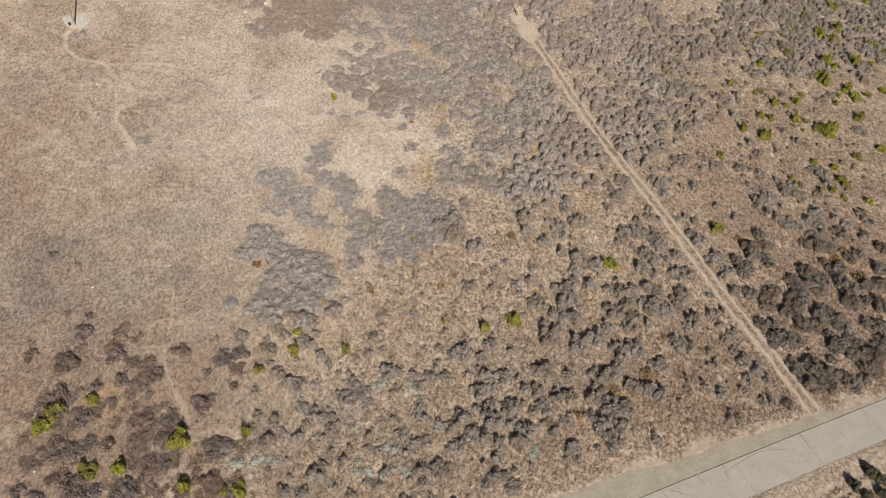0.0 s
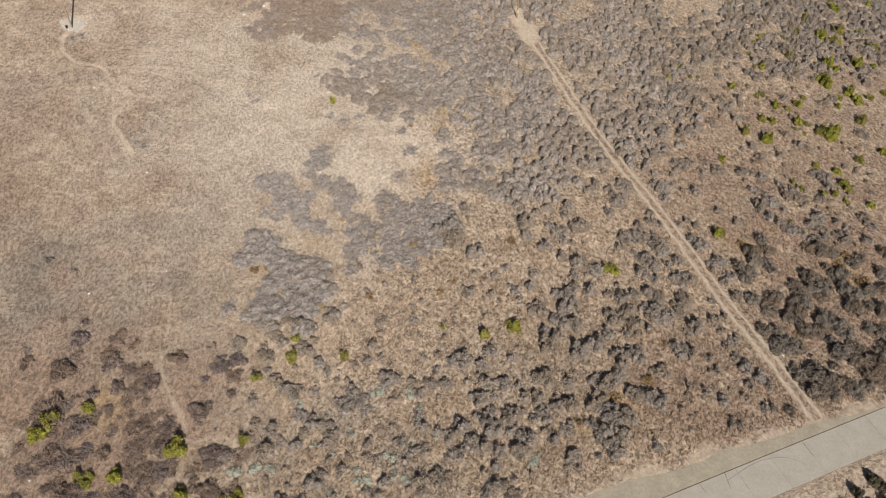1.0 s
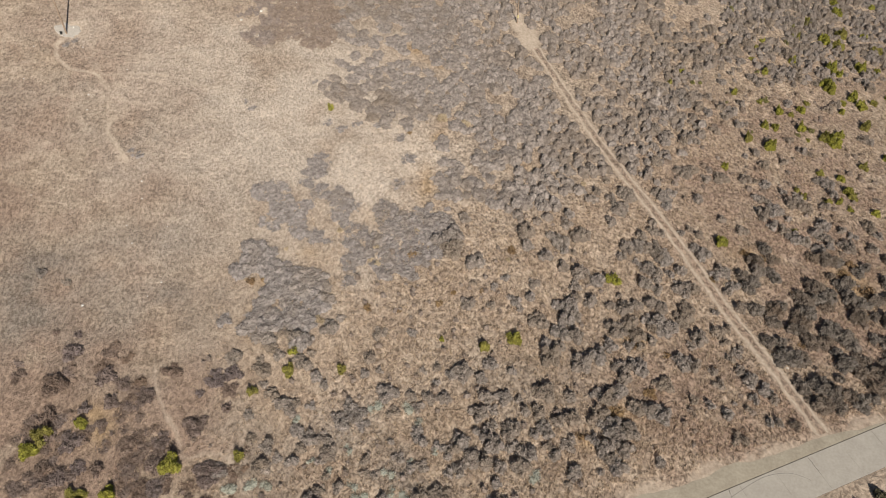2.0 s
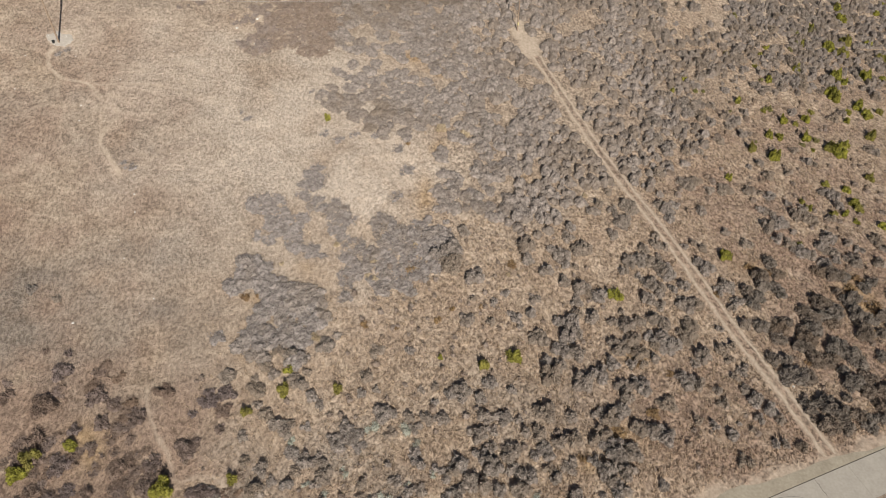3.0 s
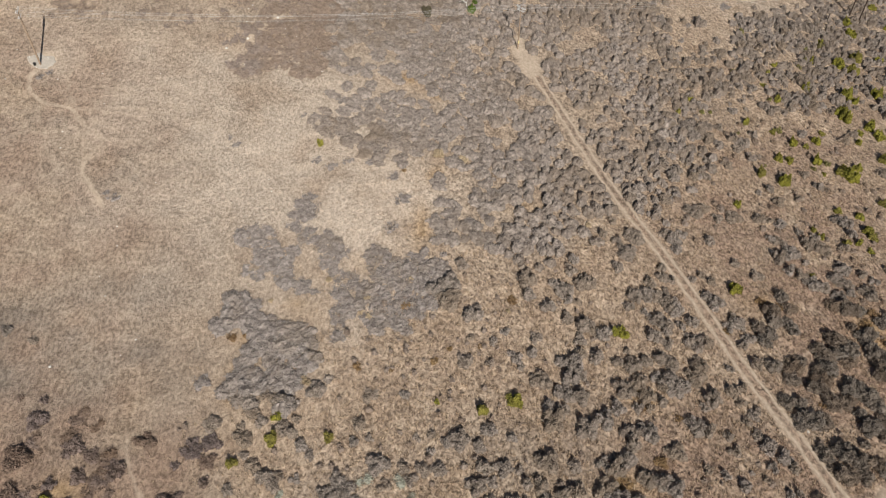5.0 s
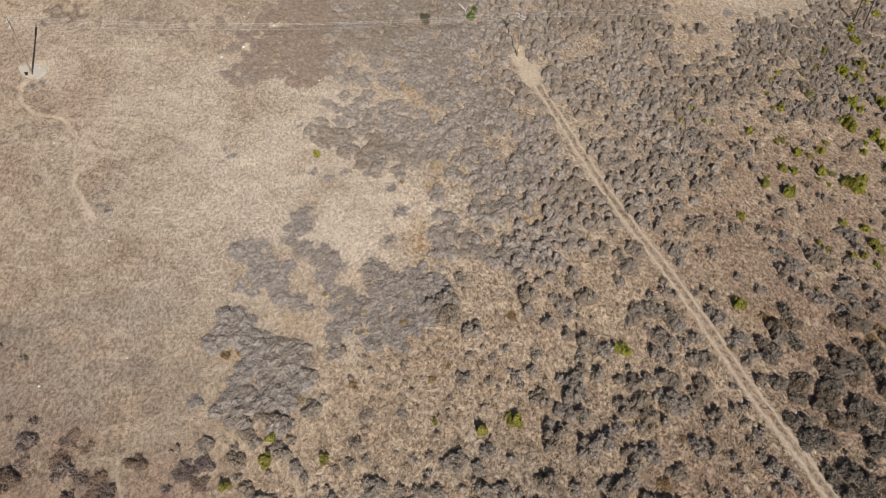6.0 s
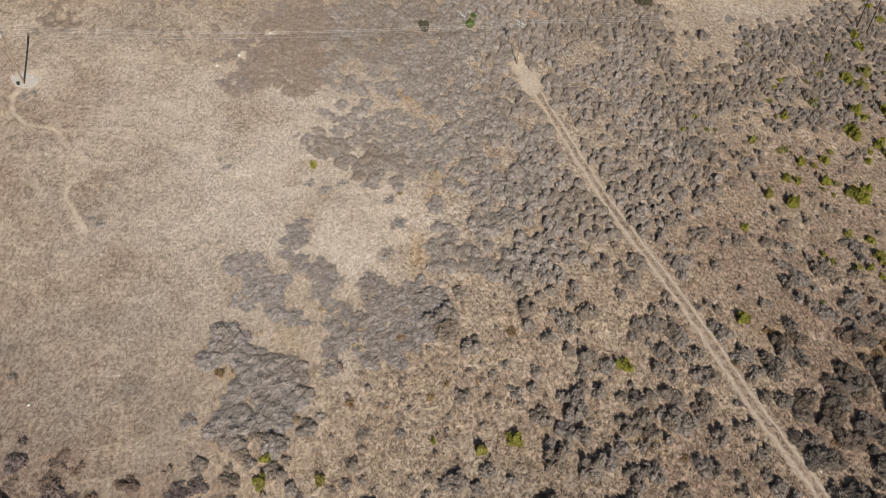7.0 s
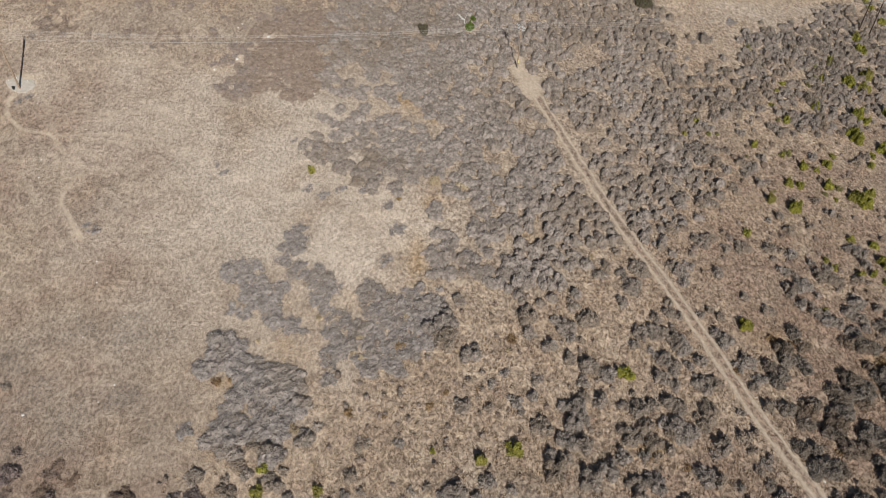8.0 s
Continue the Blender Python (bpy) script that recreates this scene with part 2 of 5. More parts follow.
def amber_grass(x, y):
    n = fbm(x, y, 2.5, 3, 51)
    a = np.zeros(np.shape(x))
    for cx, cy, rx, ry in ((-6, 163, 4.0, 1.8), (0.5, 159, 3.5, 1.5), (-3.0, 120, 1.6, 5.0), (-29, 94, 5, 2.5), (30, 71, 3.5, 2.0), (24, 66, 2.5, 1.5), (82, 103, 4, 5), (-0.5, 134, 1.5, 2.0), (-54, 66, 3, 4), (35, 86, 3, 2), (62, 108, 3, 2), (-32, 88, 2, 2)):
        a = np.maximum(a, blob(x, y, cx, cy, rx, ry))
    for i, (cx, cy, r) in enumerate(CLEARINGS):
        a = np.maximum(a, (0.1, 0.3, 0.05, 0.35)[i % 4] * blob(x, y, cx, cy, 2.0 * r, 1.4 * r))
    return np.clip(a * (0.9 + 0.9 * n), 0, 1)


def ash_grass(x, y):
    n = fbm(x, y, 6.0, 4, 57)
    a = 0.8 * blob(x, y, -12, 60, 17, 10) + 0.55 * blob(x, y, -62, 86, 24, 13) + 0.45 * blob(x, y, -80, 135, 14, 10) + 0.4 * blob(x, y, -58, 128, 10, 8) + 0.5 * blob(x, y, -50, 100, 12, 8) + 0.5 * blob(x, y, -78, 92, 10, 8)
    a = a + 0.5 * blob(x, y, 58, 168, 10, 8) + 0.35 * blob(x, y, 20, 78, 20, 8) + 0.45 * blob(x, y, -58, 182, 34, 12)
    a = np.clip(a * (0.8 + 1.4 * n) + 0.25 * n, 0, 1)
    jx, jy = x + 2.0 * fbm(x, y, 5, 2, 91), y + 2.0 * fbm(x, y, 5, 2, 95)
    return np.where(inside(jx, jy, THICKET) | inside(jx, jy, KNOLL), np.maximum(a, 0.25), a)


def tall_grass(x, y):
    return step(x + 0.3 * (120 - y) + 12 * fbm(x, y, 12, 2, 67), -45, 5)


STANDS = (("tall", tall_grass), ("rust", rust_and_vignette), ("pale", pale_grass_and_haze), ("amber", amber_grass), ("ash", ash_grass))


# ---- materials ----
def shade(name, rough=0.9):
    m = bpy.data.materials.new(name)
    m.use_nodes = True
    t = m.node_tree
    b = t.nodes["Principled BSDF"]
    b.inputs["Roughness"].default_value = rough
    b.inputs["Specular IOR Level"].default_value = 0.2
    return m, t, b


def node(t, kind, **kw):
    n = t.nodes.new(kind)
    for k, v in kw.items():
        n.inputs[k].default_value = v
    return n


def noise_node(t, scale, detail=4.0, rough=0.6, vec=None, curl=0.0):
    n = node(t, "ShaderNodeTexNoise", Scale=scale, Detail=detail, Roughness=rough, Distortion=curl)
    if vec is None:
        vec = t.nodes.new("ShaderNodeNewGeometry").outputs["Position"]
    t.links.new(vec, n.inputs["Vector"])
    return n.outputs["Fac"]


def ramp(t, fac, stops):
    r = t.nodes.new("ShaderNodeValToRGB")
    while len(r.color_ramp.elements) < len(stops):
        r.color_ramp.elements.new(0.5)
    for e, (p, c) in zip(r.color_ramp.elements, stops):
        e.position, e.color = p, (*c, 1)
    t.links.new(fac, r.inputs["Fac"])
    return r.outputs["Color"]


def blend(t, fac, a, b, mode="MIX"):
    m = t.nodes.new("ShaderNodeMix")
    m.data_type, m.blend_type = "RGBA", mode
    for v, i in ((fac, 0), (a, 6), (b, 7)):
        if isinstance(v, (int, float)):
            m.inputs[i].default_value = v
        elif isinstance(v, tuple):
            m.inputs[i].default_value = (*v, 1)
        else:
            t.links.new(v, m.inputs[i])
    return m.outputs[2]


def attribute(t, name):
    a = t.nodes.new("ShaderNodeAttribute")
    a.attribute_name = name
    return a.outputs["Fac"]


def stretched(t, sx, sy, sz=1.0, turn=0.0):
    m = t.nodes.new("ShaderNodeMapping")
    m.inputs["Scale"].default_value, m.inputs["Rotation"].default_value = (sx, sy, sz), (0, 0, radians(turn))
    t.links.new(t.nodes.new("ShaderNodeNewGeometry").outputs["Position"], m.inputs["Vector"])
    return m.outputs["Vector"]


def bump(t, b, fac, strength, dist):
    n = node(t, "ShaderNodeBump", Strength=strength, Distance=dist)
    t.links.new(fac, n.inputs["Height"])
    t.links.new(n.outputs["Normal"], b.inputs["Normal"])


def grass_colour(t, fine):
    """Dry grass: straw, rust, pale and amber stands over grey-brown soil."""
    big = noise_node(t, 0.11, 5, 0.65)
    even = t.nodes.new("ShaderNodeMapRange")
    even.inputs["To Min"].default_value, even.inputs["To Max"].default_value = 0.82, 1.0
    t.links.new(attribute(t, "tall"), even.inputs["Value"])
    fine = blend(t, even.outputs[0], (0.47, 0.47, 0.47), fine)
    c = blend(t, fine, (0.212, 0.158, 0.114), (0.640, 0.508, 0.382))
    c = blend(t, ramp(t, big, [(0.40, (0, 0, 0)), (0.66, (1, 1, 1))]), c, blend(t, fine, (0.185, 0.134, 0.095), (0.535, 0.411, 0.300)))
    c = blend(t, 1.0, c, ramp(t, noise_node(t, 0.38, 5, 0.65), [(0.34, (0.80, 0.77, 0.75)), (0.64, (1.13, 1.13, 1.13))]), "MULTIPLY")
    # rust-coloured grass, and the painted vignette towards the corners
    c = blend(t, attribute(t, "rust"), c, blend(t, fine, (0.150, 0.102, 0.075), (0.475, 0.340, 0.250)))
    c = blend(t, attribute(t, "ash"), c, blend(t, fine, (0.130, 0.104, 0.083), (0.385, 0.318, 0.256)))
    # pale grass, its colour greyed a little to hold the haze
    c = blend(t, attribute(t, "pale"), c, blend(t, fine, (0.33, 0.266, 0.207), (0.73, 0.612, 0.50)))
    c = blend(t, attribute(t, "amber"), c, blend(t, fine, (0.24, 0.162, 0.094), (0.55, 0.390, 0.235)))
    return c


def ground_material():
    m, t, b = shade("dry_ground", 0.95)
    streak = noise_node(t, 1.7, 3, 0.55, stretched(t, 1.1, 0.8, 1.0, 10), 0.6)
    clump = noise_node(t, 1.0, 5, 0.65)
    fur = blend(t, 0.22, noise_node(t, 1.8, 5, 0.7, stretched(t, 1.1, 0.75, 1.0, 10)), noise_node(t, 0.45, 4, 0.6))
    mixf = blend(t, attribute(t, "tall"), fur, blend(t, 0.4, streak, clump))
    fine = ramp(t, mixf, [(0.40, (0, 0, 0)), (0.60, (1, 1, 1))])
    c = grass_colour(t, fine)
    soil = ramp(t, noise_node(t, 1.6, 6, 0.7), [(0.3, (0.375, 0.297, 0.222)), (0.7, (0.615, 0.499, 0.39))])
    c = blend(t, attribute(t, "bare"), c, soil)
    t.links.new(c, b.inputs["Base Color"])
    # grass stands rough and uneven, bare soil lies flat
    low = t.nodes.new("ShaderNodeMath")
    low.operation, low.inputs[0].default_value = "SUBTRACT", 1.0
    t.links.new(attribute(t, "bare"), low.inputs[1])
    mean = t.nodes.new("ShaderNodeMath")
    mean.operation, mean.inputs[1].default_value = "SUBTRACT", 0.5
    t.links.new(mixf, mean.inputs[0])
    rise = t.nodes.new("ShaderNodeMath")
    rise.operation = "MULTIPLY"
    t.links.new(mean.outputs[0], rise.inputs[0])
    t.links.new(low.outputs[0], rise.inputs[1])
    bump(t, b, rise.outputs[0], 1.0, 0.6)
    return m


def tuft_material():
    m, t, b = shade("dry_grass", 0.85)
    isl = t.nodes.new("ShaderNodeNewGeometry").outputs["Random Per Island"]
    t.links.new(grass_colour(t, ramp(t, isl, [(0.0, (0.3, 0.3, 0.3)), (1.0, (0.85, 0.85, 0.85))])), b.inputs["Base Color"])
    return m


def leaf_material(name, dark, light, other, per_thing=True):
    """Twigs or leaves: each clump varies a little, each shrub more."""
    m, t, b = shade(name, 0.85)
    geo = t.nodes.new("ShaderNodeNewGeometry")
    clump = ramp(t, noise_node(t, 1.5, 3, 0.65), [(0.36, (0, 0, 0)), (0.62, (1, 1, 1))])
    mixed = blend(t, 0.3, clump, geo.outputs["Random Per Island"])
    c = blend(t, mixed, dark, light)
    who = t.nodes.new("ShaderNodeObjectInfo").outputs["Random"] if per_thing else attribute(t, "tone")
    c = blend(t, ramp(t, who, [(0.2, (0, 0, 0)), (1.0, (0.85, 0.85, 0.85))]), c, blend(t, mixed, tuple(v * 0.7 for v in other), other))
    c = blend(t, 1.0, c, ramp(t, noise_node(t, 0.8, 3, 0.6), [(0.32, (0.84, 0.82, 0.80)), (0.62, (1.1, 1.1, 1.1))]), "MULTIPLY")
    t.links.new(c, b.inputs["Base Color"])
    return m


def mottled(name, lo, hi, scale, rough=0.9, strength=0.3, dist=0.02, metal=0.0):
    m, t, b = shade(name, rough)
    f = blend(t, 0.5, noise_node(t, scale, 5, 0.65), noise_node(t, scale * 7, 3, 0.6))
    t.links.new(ramp(t, f, [(0.35, lo), (0.65, hi)]), b.inputs["Base Color"])
    b.inputs["Metallic"].default_value = metal
    bump(t, b, f, strength, dist)
    return m


GROUND = ground_material()
TUFT = tuft_material()
GREY, GREY2, BROWN = (0.160, 0.137, 0.121), (0.395, 0.342, 0.305), (0.275, 0.22, 0.172)
TWIG = leaf_material("grey_twigs", (0.170, 0.146, 0.122), (0.462, 0.400, 0.358), (0.37, 0.295, 0.225))
TWIG_PURPLE = leaf_material("purple_brown_twigs", (0.120, 0.092, 0.083), (0.285, 0.228, 0.210), (0.26, 0.186, 0.140))
TWIG_DARK = leaf_material("brown_twigs", (0.170, 0.135, 0.112), (0.350, 0.285, 0.240), (0.30, 0.22, 0.16), False)
TWIG_DRY = leaf_material("hollow_twigs", (0.125, 0.094, 0.080), (0.26, 0.203, 0.175), (0.24, 0.165, 0.115), False)
TWIG_S = leaf_material("grey_thicket_twigs", GREY, GREY2, BROWN, False)
TWIG_BANK = leaf_material("dark_grey_twigs", (0.125, 0.106, 0.088), (0.300, 0.258, 0.220), (0.27, 0.20, 0.145))
TWIG_MAT = leaf_material("matted_grey_twigs", (0.185, 0.161, 0.147), (0.400, 0.354, 0.326), (0.33, 0.27, 0.215), False)
TWIG_LOW = leaf_material("low_scrub_twigs", (0.20, 0.165, 0.145), (0.36, 0.30, 0.265), (0.32, 0.245, 0.19), False)
GREEN = leaf_material("olive_leaves", (0.095, 0.091, 0.020), (0.40, 0.38, 0.066), (0.26, 0.225, 0.068))
LUSH = leaf_material("fresh_leaves", (0.07, 0.11, 0.02), (0.155, 0.235, 0.05), (0.14, 0.18, 0.04))
RUSTY = leaf_material("rusty_leaves", (0.18, 0.115, 0.06), (0.38, 0.26, 0.135), (0.25, 0.16, 0.09))
SAGE = leaf_material("pale_sage_leaves", (0.29, 0.297, 0.245), (0.48, 0.485, 0.405), (0.42, 0.41, 0.335))
BUNCH = leaf_material("bunchgrass_blades", (0.34, 0.256, 0.178), (0.59, 0.466, 0.336), (0.42, 0.318, 0.232), False)
STRAW = leaf_material("straw_blades", (0.38, 0.30, 0.20), (0.62, 0.51, 0.36), (0.48, 0.38, 0.25))
BARK = mottled("grey_bark", (0.05, 0.04, 0.035), (0.13, 0.11, 0.095), 9.0)
CONCRETE = mottled("worn_concrete", (0.375, 0.335, 0.282), (0.465, 0.42, 0.357), 0.35, 0.85, 0.2, 0.01)
APRON = mottled("old_asphalt", (0.30, 0.257, 0.194), (0.435, 0.378, 0.29), 0.35, 0.9, 0.3, 0.02)
SEAM = mottled("tar", (0.05, 0.047, 0.042), (0.11, 0.10, 0.09), 2.0, 0.7)
SKID = mottled("rubber_mark", (0.17, 0.16, 0.145), (0.25, 0.235, 0.21), 2.0, 0.8)
POLE_WOOD = mottled("weathered_pole", (0.21, 0.15, 0.105), (0.38, 0.29, 0.215), 3.0, 0.85)
POLE_DARK = mottled("tarred_pole", (0.035, 0.025, 0.02), (0.09, 0.065, 0.05), 3.0, 0.8)
ARM = mottled("bleached_arm", (0.55, 0.54, 0.52), (0.78, 0.77, 0.75), 4.0, 0.7)
PORCELAIN = mottled("insulator_glaze", (0.5, 0.5, 0.5), (0.75, 0.75, 0.75), 8.0, 0.3)
WIRE = mottled("aluminium_wire", (0.42, 0.41, 0.40), (0.55, 0.54, 0.53), 3.0, 0.6, 0.1, 0.001, 0.0)
ROCK = mottled("pale_rock", (0.55, 0.52, 0.47), (0.82, 0.80, 0.75), 2.0)
GRAVEL = mottled("pale_gravel", (0.38, 0.335, 0.285), (0.56, 0.505, 0.44), 1.6, 0.95, 0.5, 0.04)
BLACK = mottled("black_paint", (0.015, 0.015, 0.015), (0.04, 0.04, 0.04), 4.0, 0.5)
YELLOW = mottled("yellow_guard", (0.5, 0.42, 0.2), (0.66, 0.57, 0.3), 4.0, 0.6)
DEAD = mottled("bleached_wood", (0.45, 0.43, 0.40), (0.7, 0.68, 0.65), 5.0)


# ---- meshes ----
def tri_mesh(name, V, F, mats, slots=None, attrs=None, smooth=None):
    V, F = np.ascontiguousarray(V, np.float32), np.ascontiguousarray(F, np.int32)
    me = bpy.data.meshes.new(name)
    k = F.shape[1]
    me.vertices.add(len(V))
    me.vertices.foreach_set("co", V.ravel())
    me.loops.add(F.size)
    me.loops.foreach_set("vertex_index", F.ravel())
    me.polygons.add(len(F))
    me.polygons.foreach_set("loop_start", np.arange(0, F.size, k, dtype=np.int32))
    for m in mats:
        me.materials.append(m)
    if slots is not None:
        me.polygons.foreach_set("material_index", np.ascontiguousarray(slots, np.int32))
    me.update(calc_edges=True)
    me.polygons.foreach_set("use_smooth", np.zeros(len(F), bool) if smooth is None else np.ascontiguousarray(smooth, bool))
    for key, values in (attrs or {}).items():
        me.attributes.new(key, "FLOAT", "POINT").data.foreach_set("value", np.ascontiguousarray(values, np.float32))
    return me


def part(name, me, parent, label=""):
    if isinstance(me, bmesh.types.BMesh):
        data = bpy.data.meshes.new(name)
        me.to_mesh(data)
        me.free()
        me = data
    ob = new(name, me)
    ob.parent = parent
    return tagged(ob, label)


def thing(name, x, y, z, label, category, group="", turn=0.0):
    ob = new(name)
    ob.empty_display_size = 0.3
    ob.matrix_basis = pose(x, y, z, 0, 0, turn)
    return tagged(ob, label, category, group)


def finish(bm, mat):
    me = bpy.data.meshes.new("piece")
    bm.to_mesh(me)
    bm.free()
    me.materials.append(mat)
    return me


def rod(bm, a, b, ra, rb, sides=8):
    a, b = Vector(a), Vector(b)
    d = b - a
    m = Matrix.Translation((a + b) / 2) @ d.to_track_quat("Z", "Y").to_matrix().to_4x4()
    bmesh.ops.create_cone(bm, cap_ends=True, segments=sides, radius1=ra, radius2=rb, depth=d.length, matrix=m)


def box(bm, m, sx, sy, sz, bevel=0.0):
    made = bmesh.ops.create_cube(bm, size=1.0, matrix=m @ Matrix.Diagonal((sx, sy, sz, 1)))
    if bevel:
        edges = list({e for v in made["verts"] for e in v.link_edges})
        bmesh.ops.bevel(bm, geom=edges, offset=bevel, segments=1, affect="EDGES")


def tube(pts, radius, sides=6):
    """A swept round tube."""
    P = np.array(pts, float)
    T = np.gradient(P, axis=0)
    T /= np.linalg.norm(T, axis=1)[:, None]
    A = np.cross(T, np.array([0, 0, 1.0]) + 1e-3)
    A /= np.linalg.norm(A, axis=1)[:, None]
    B = np.cross(T, A)
    ang = np.arange(sides) * 2 * math.pi / sides
    V = P[:, None] + radius * (np.cos(ang)[None, :, None] * A[:, None] + np.sin(ang)[None, :, None] * B[:, None])
    n = len(P)
    F = [(i * sides + j, i * sides + (j + 1) % sides, (i + 1) * sides + (j + 1) % sides, (i + 1) * sides + j) for i in range(n - 1) for j in range(sides)]
    return V.reshape(-1, 3), np.array(F)


# ---- ground ----
def spaced(cuts, gaps, reach):
    """Grid lines: even gaps between the cuts, then ever wider ones out to the horizon."""
    inner = np.concatenate([np.arange(a, b - g / 2, g) for a, b, g in zip(cuts[:-1], cuts[1:], gaps)] + [[cuts[-1]]])
    out = 0.75 * np.cumsum(1.22 ** np.arange(1, 60))
    out = out[out < reach]
    return np.concatenate([(cuts[0] - out)[::-1], inner, cuts[-1] + out])


def build_ground():
    xs, ys = spaced((-118, -96, -38, 165), (0.75, 0.45, 0.75), 3800), spaced((38, 104, 178, 275), (0.75, 0.45, 0.75), 3800)
    X, Y = [a.ravel() for a in np.meshgrid(xs, ys)]
    Z = height(X, Y)
    s, v = road_sv(X, Y)
    Z = Z - 0.22 * step(v, 0.3 - apron_width(s), 1.2 - apron_width(s)) * (1 - step(v, ROAD_W - 0.3, ROAD_W + 0.5))
    nx, ny = len(xs), len(ys)
    i = (np.arange(ny - 1)[:, None] * nx + np.arange(nx - 1)[None, :]).ravel()
    F = np.stack([i, i + 1, i + nx + 1, i + nx], 1)
    near = (X > -140) & (X < 190) & (Y > 20) & (Y < 300)
    attrs = {}
    for key, fn in (("bare", bare_soil), *STANDS):
        a = np.zeros(len(X))
        a[near] = fn(X[near], Y[near], False) if key == "bare" else fn(X[near], Y[near])
        attrs[key] = a
    ob = new("ground", tri_mesh("ground", np.stack([X, Y, Z], 1), F, [GROUND], None, attrs))
    ob.data.polygons.foreach_set("use_smooth", np.ones(len(F), bool))
    return tagged(ob, "dry grassy hillside of straw and rust coloured stubble", "ground", kind="structure")


build_ground()


def build_footpaths():
    """Trodden lines through the grass: bare in the middle, fading into the ground on both sides."""
    for (w, much), pts in zip(PATH_WEAR, FOOTPATHS):
        line = smooth_line(pts, 0.35)
        T = np.gradient(line, axis=0)
        T /= np.linalg.norm(T, axis=1)[:, None]
        N = np.stack([T[:, 1], -T[:, 0]], 1)
        off = np.linspace(-1.9, 1.9, 13)
        n, k = len(line), len(off)
        sway = 0.6 * fbm(line[:, 0], line[:, 1], 3.0, 2, 25)
        P = line[:, None] + N[:, None] * (off[None, :] + sway[:, None])[..., None]
        x, y = P[..., 0].ravel(), P[..., 1].ravel()
        wear = np.clip(0.8 + 1.0 * fbm(x, y, 5.0, 2, 23) + 0.7 * fbm(x, y, 1.2, 2, 29), 0.55, 1)
        ends = np.clip(np.minimum(np.arange(n), np.arange(n)[::-1]) / 6.0, 0, 1)
        across = 1 - step(np.abs(off)[None, :] + 0.22 * fbm(x, y, 1.6, 2, 33).reshape(n, k), w * 0.3, w * 1.7)
        soil = np.maximum(much * wear * (across * ends[:, None]).ravel(), bare_soil(x, y, False))
        z = height(x, y) - 0.12 * np.repeat(1 - np.minimum(ends * 2, 1), k) + np.tile(0.05 - 0.24 * np.maximum(0, np.abs(off) - 1.0) / 0.9, n)
        i = (np.arange(n - 1)[:, None] * k + np.arange(k - 1)[None, :]).ravel()
        F = np.stack([i, i + 1, i + k + 1, i + k], 1)
        att = {key: fn(x, y) for key, fn in STANDS}
        att["bare"] = soil
        ob = new("footpath", tri_mesh("footpath", np.stack([x, y, z], 1), F, [GROUND], None, att, np.ones(len(F))))
        tagged(ob, "pale trodden footpath winding through dry grass", "path", kind="structure")


build_footpaths()


def build_trail():
    """Two worn ruts with ragged edges and a rough grassy strip between them."""
    off = np.array([-1.5, -1.34, -1.16, -0.98, -0.74, -0.56, -0.2, 0.2, 0.56, 0.74, 0.98, 1.16, 1.34, 1.5])
    lift = np.array([-0.1, 0.06, 0.04, 0.012, 0.03, 0.11, 0.15, 0.15, 0.11, 0.03, 0.015, 0.04, 0.05, -0.1])
    sway = np.array([0.25, 0.45, 0.3, 0.15, 0.2, 0.4, 0.1, -0.1, 0.4, 0.2, 0.15, 0.3, 0.45, 0.25])
    line = np.array([p for p in smooth_line(TRAIL, 0.35) if p[1] < 170.5])
    T = np.gradient(line, axis=0)
    T /= np.linalg.norm(T, axis=1)[:, None]
    N = np.stack([T[:, 1], -T[:, 0]], 1)
    n, k = len(line), len(off)
    P = line[:, None] + N[:, None] * off[None, :, None]
    side = np.sign(off)[None, :]
    wob = fbm(P[..., 0] + 40 * side, P[..., 1], 2.4, 3, 5)
    P = P + N[:, None] * (sway * wob)[..., None]
    Z = height(P[..., 0], P[..., 1]) + lift + 0.02 * fbm(P[..., 0], P[..., 1], 0.8, 2, 9)
    V = np.concatenate([P, Z[..., None]], 2).reshape(-1, 3)
    i = (np.arange(n - 1)[:, None] * k + np.arange(k - 1)[None, :]).ravel()
    F = np.stack([i, i + 1, i + k + 1, i + k], 1)
    att = {key: fn(V[:, 0], V[:, 1]) for key, fn in STANDS}
    # bare in the ruts, half bare between and outside them
    rut = np.array([0.0, 0.35, 0.85, 1, 1, 0.3, 0.0, 0.0, 0.3, 1, 1, 0.85, 0.35, 0.0])
    att["bare"] = np.clip(np.tile(rut, n) + 0.35 * fbm(V[:, 0], V[:, 1], 1.6, 2, 39) * np.tile(rut < 0.95, n), 0, 1)
    att["rust"] = np.maximum(att["rust"], 0.85 * (1 - att["bare"]))
    att["pale"] = att["pale"] * 0.4
    ob = new("trail", tri_mesh("trail", V, F, [GROUND], None, att, np.ones(len(F))))
    return tagged(ob, "pale two-rut dirt vehicle track with a grassy middle", "dirt track", kind="structure")


build_trail()


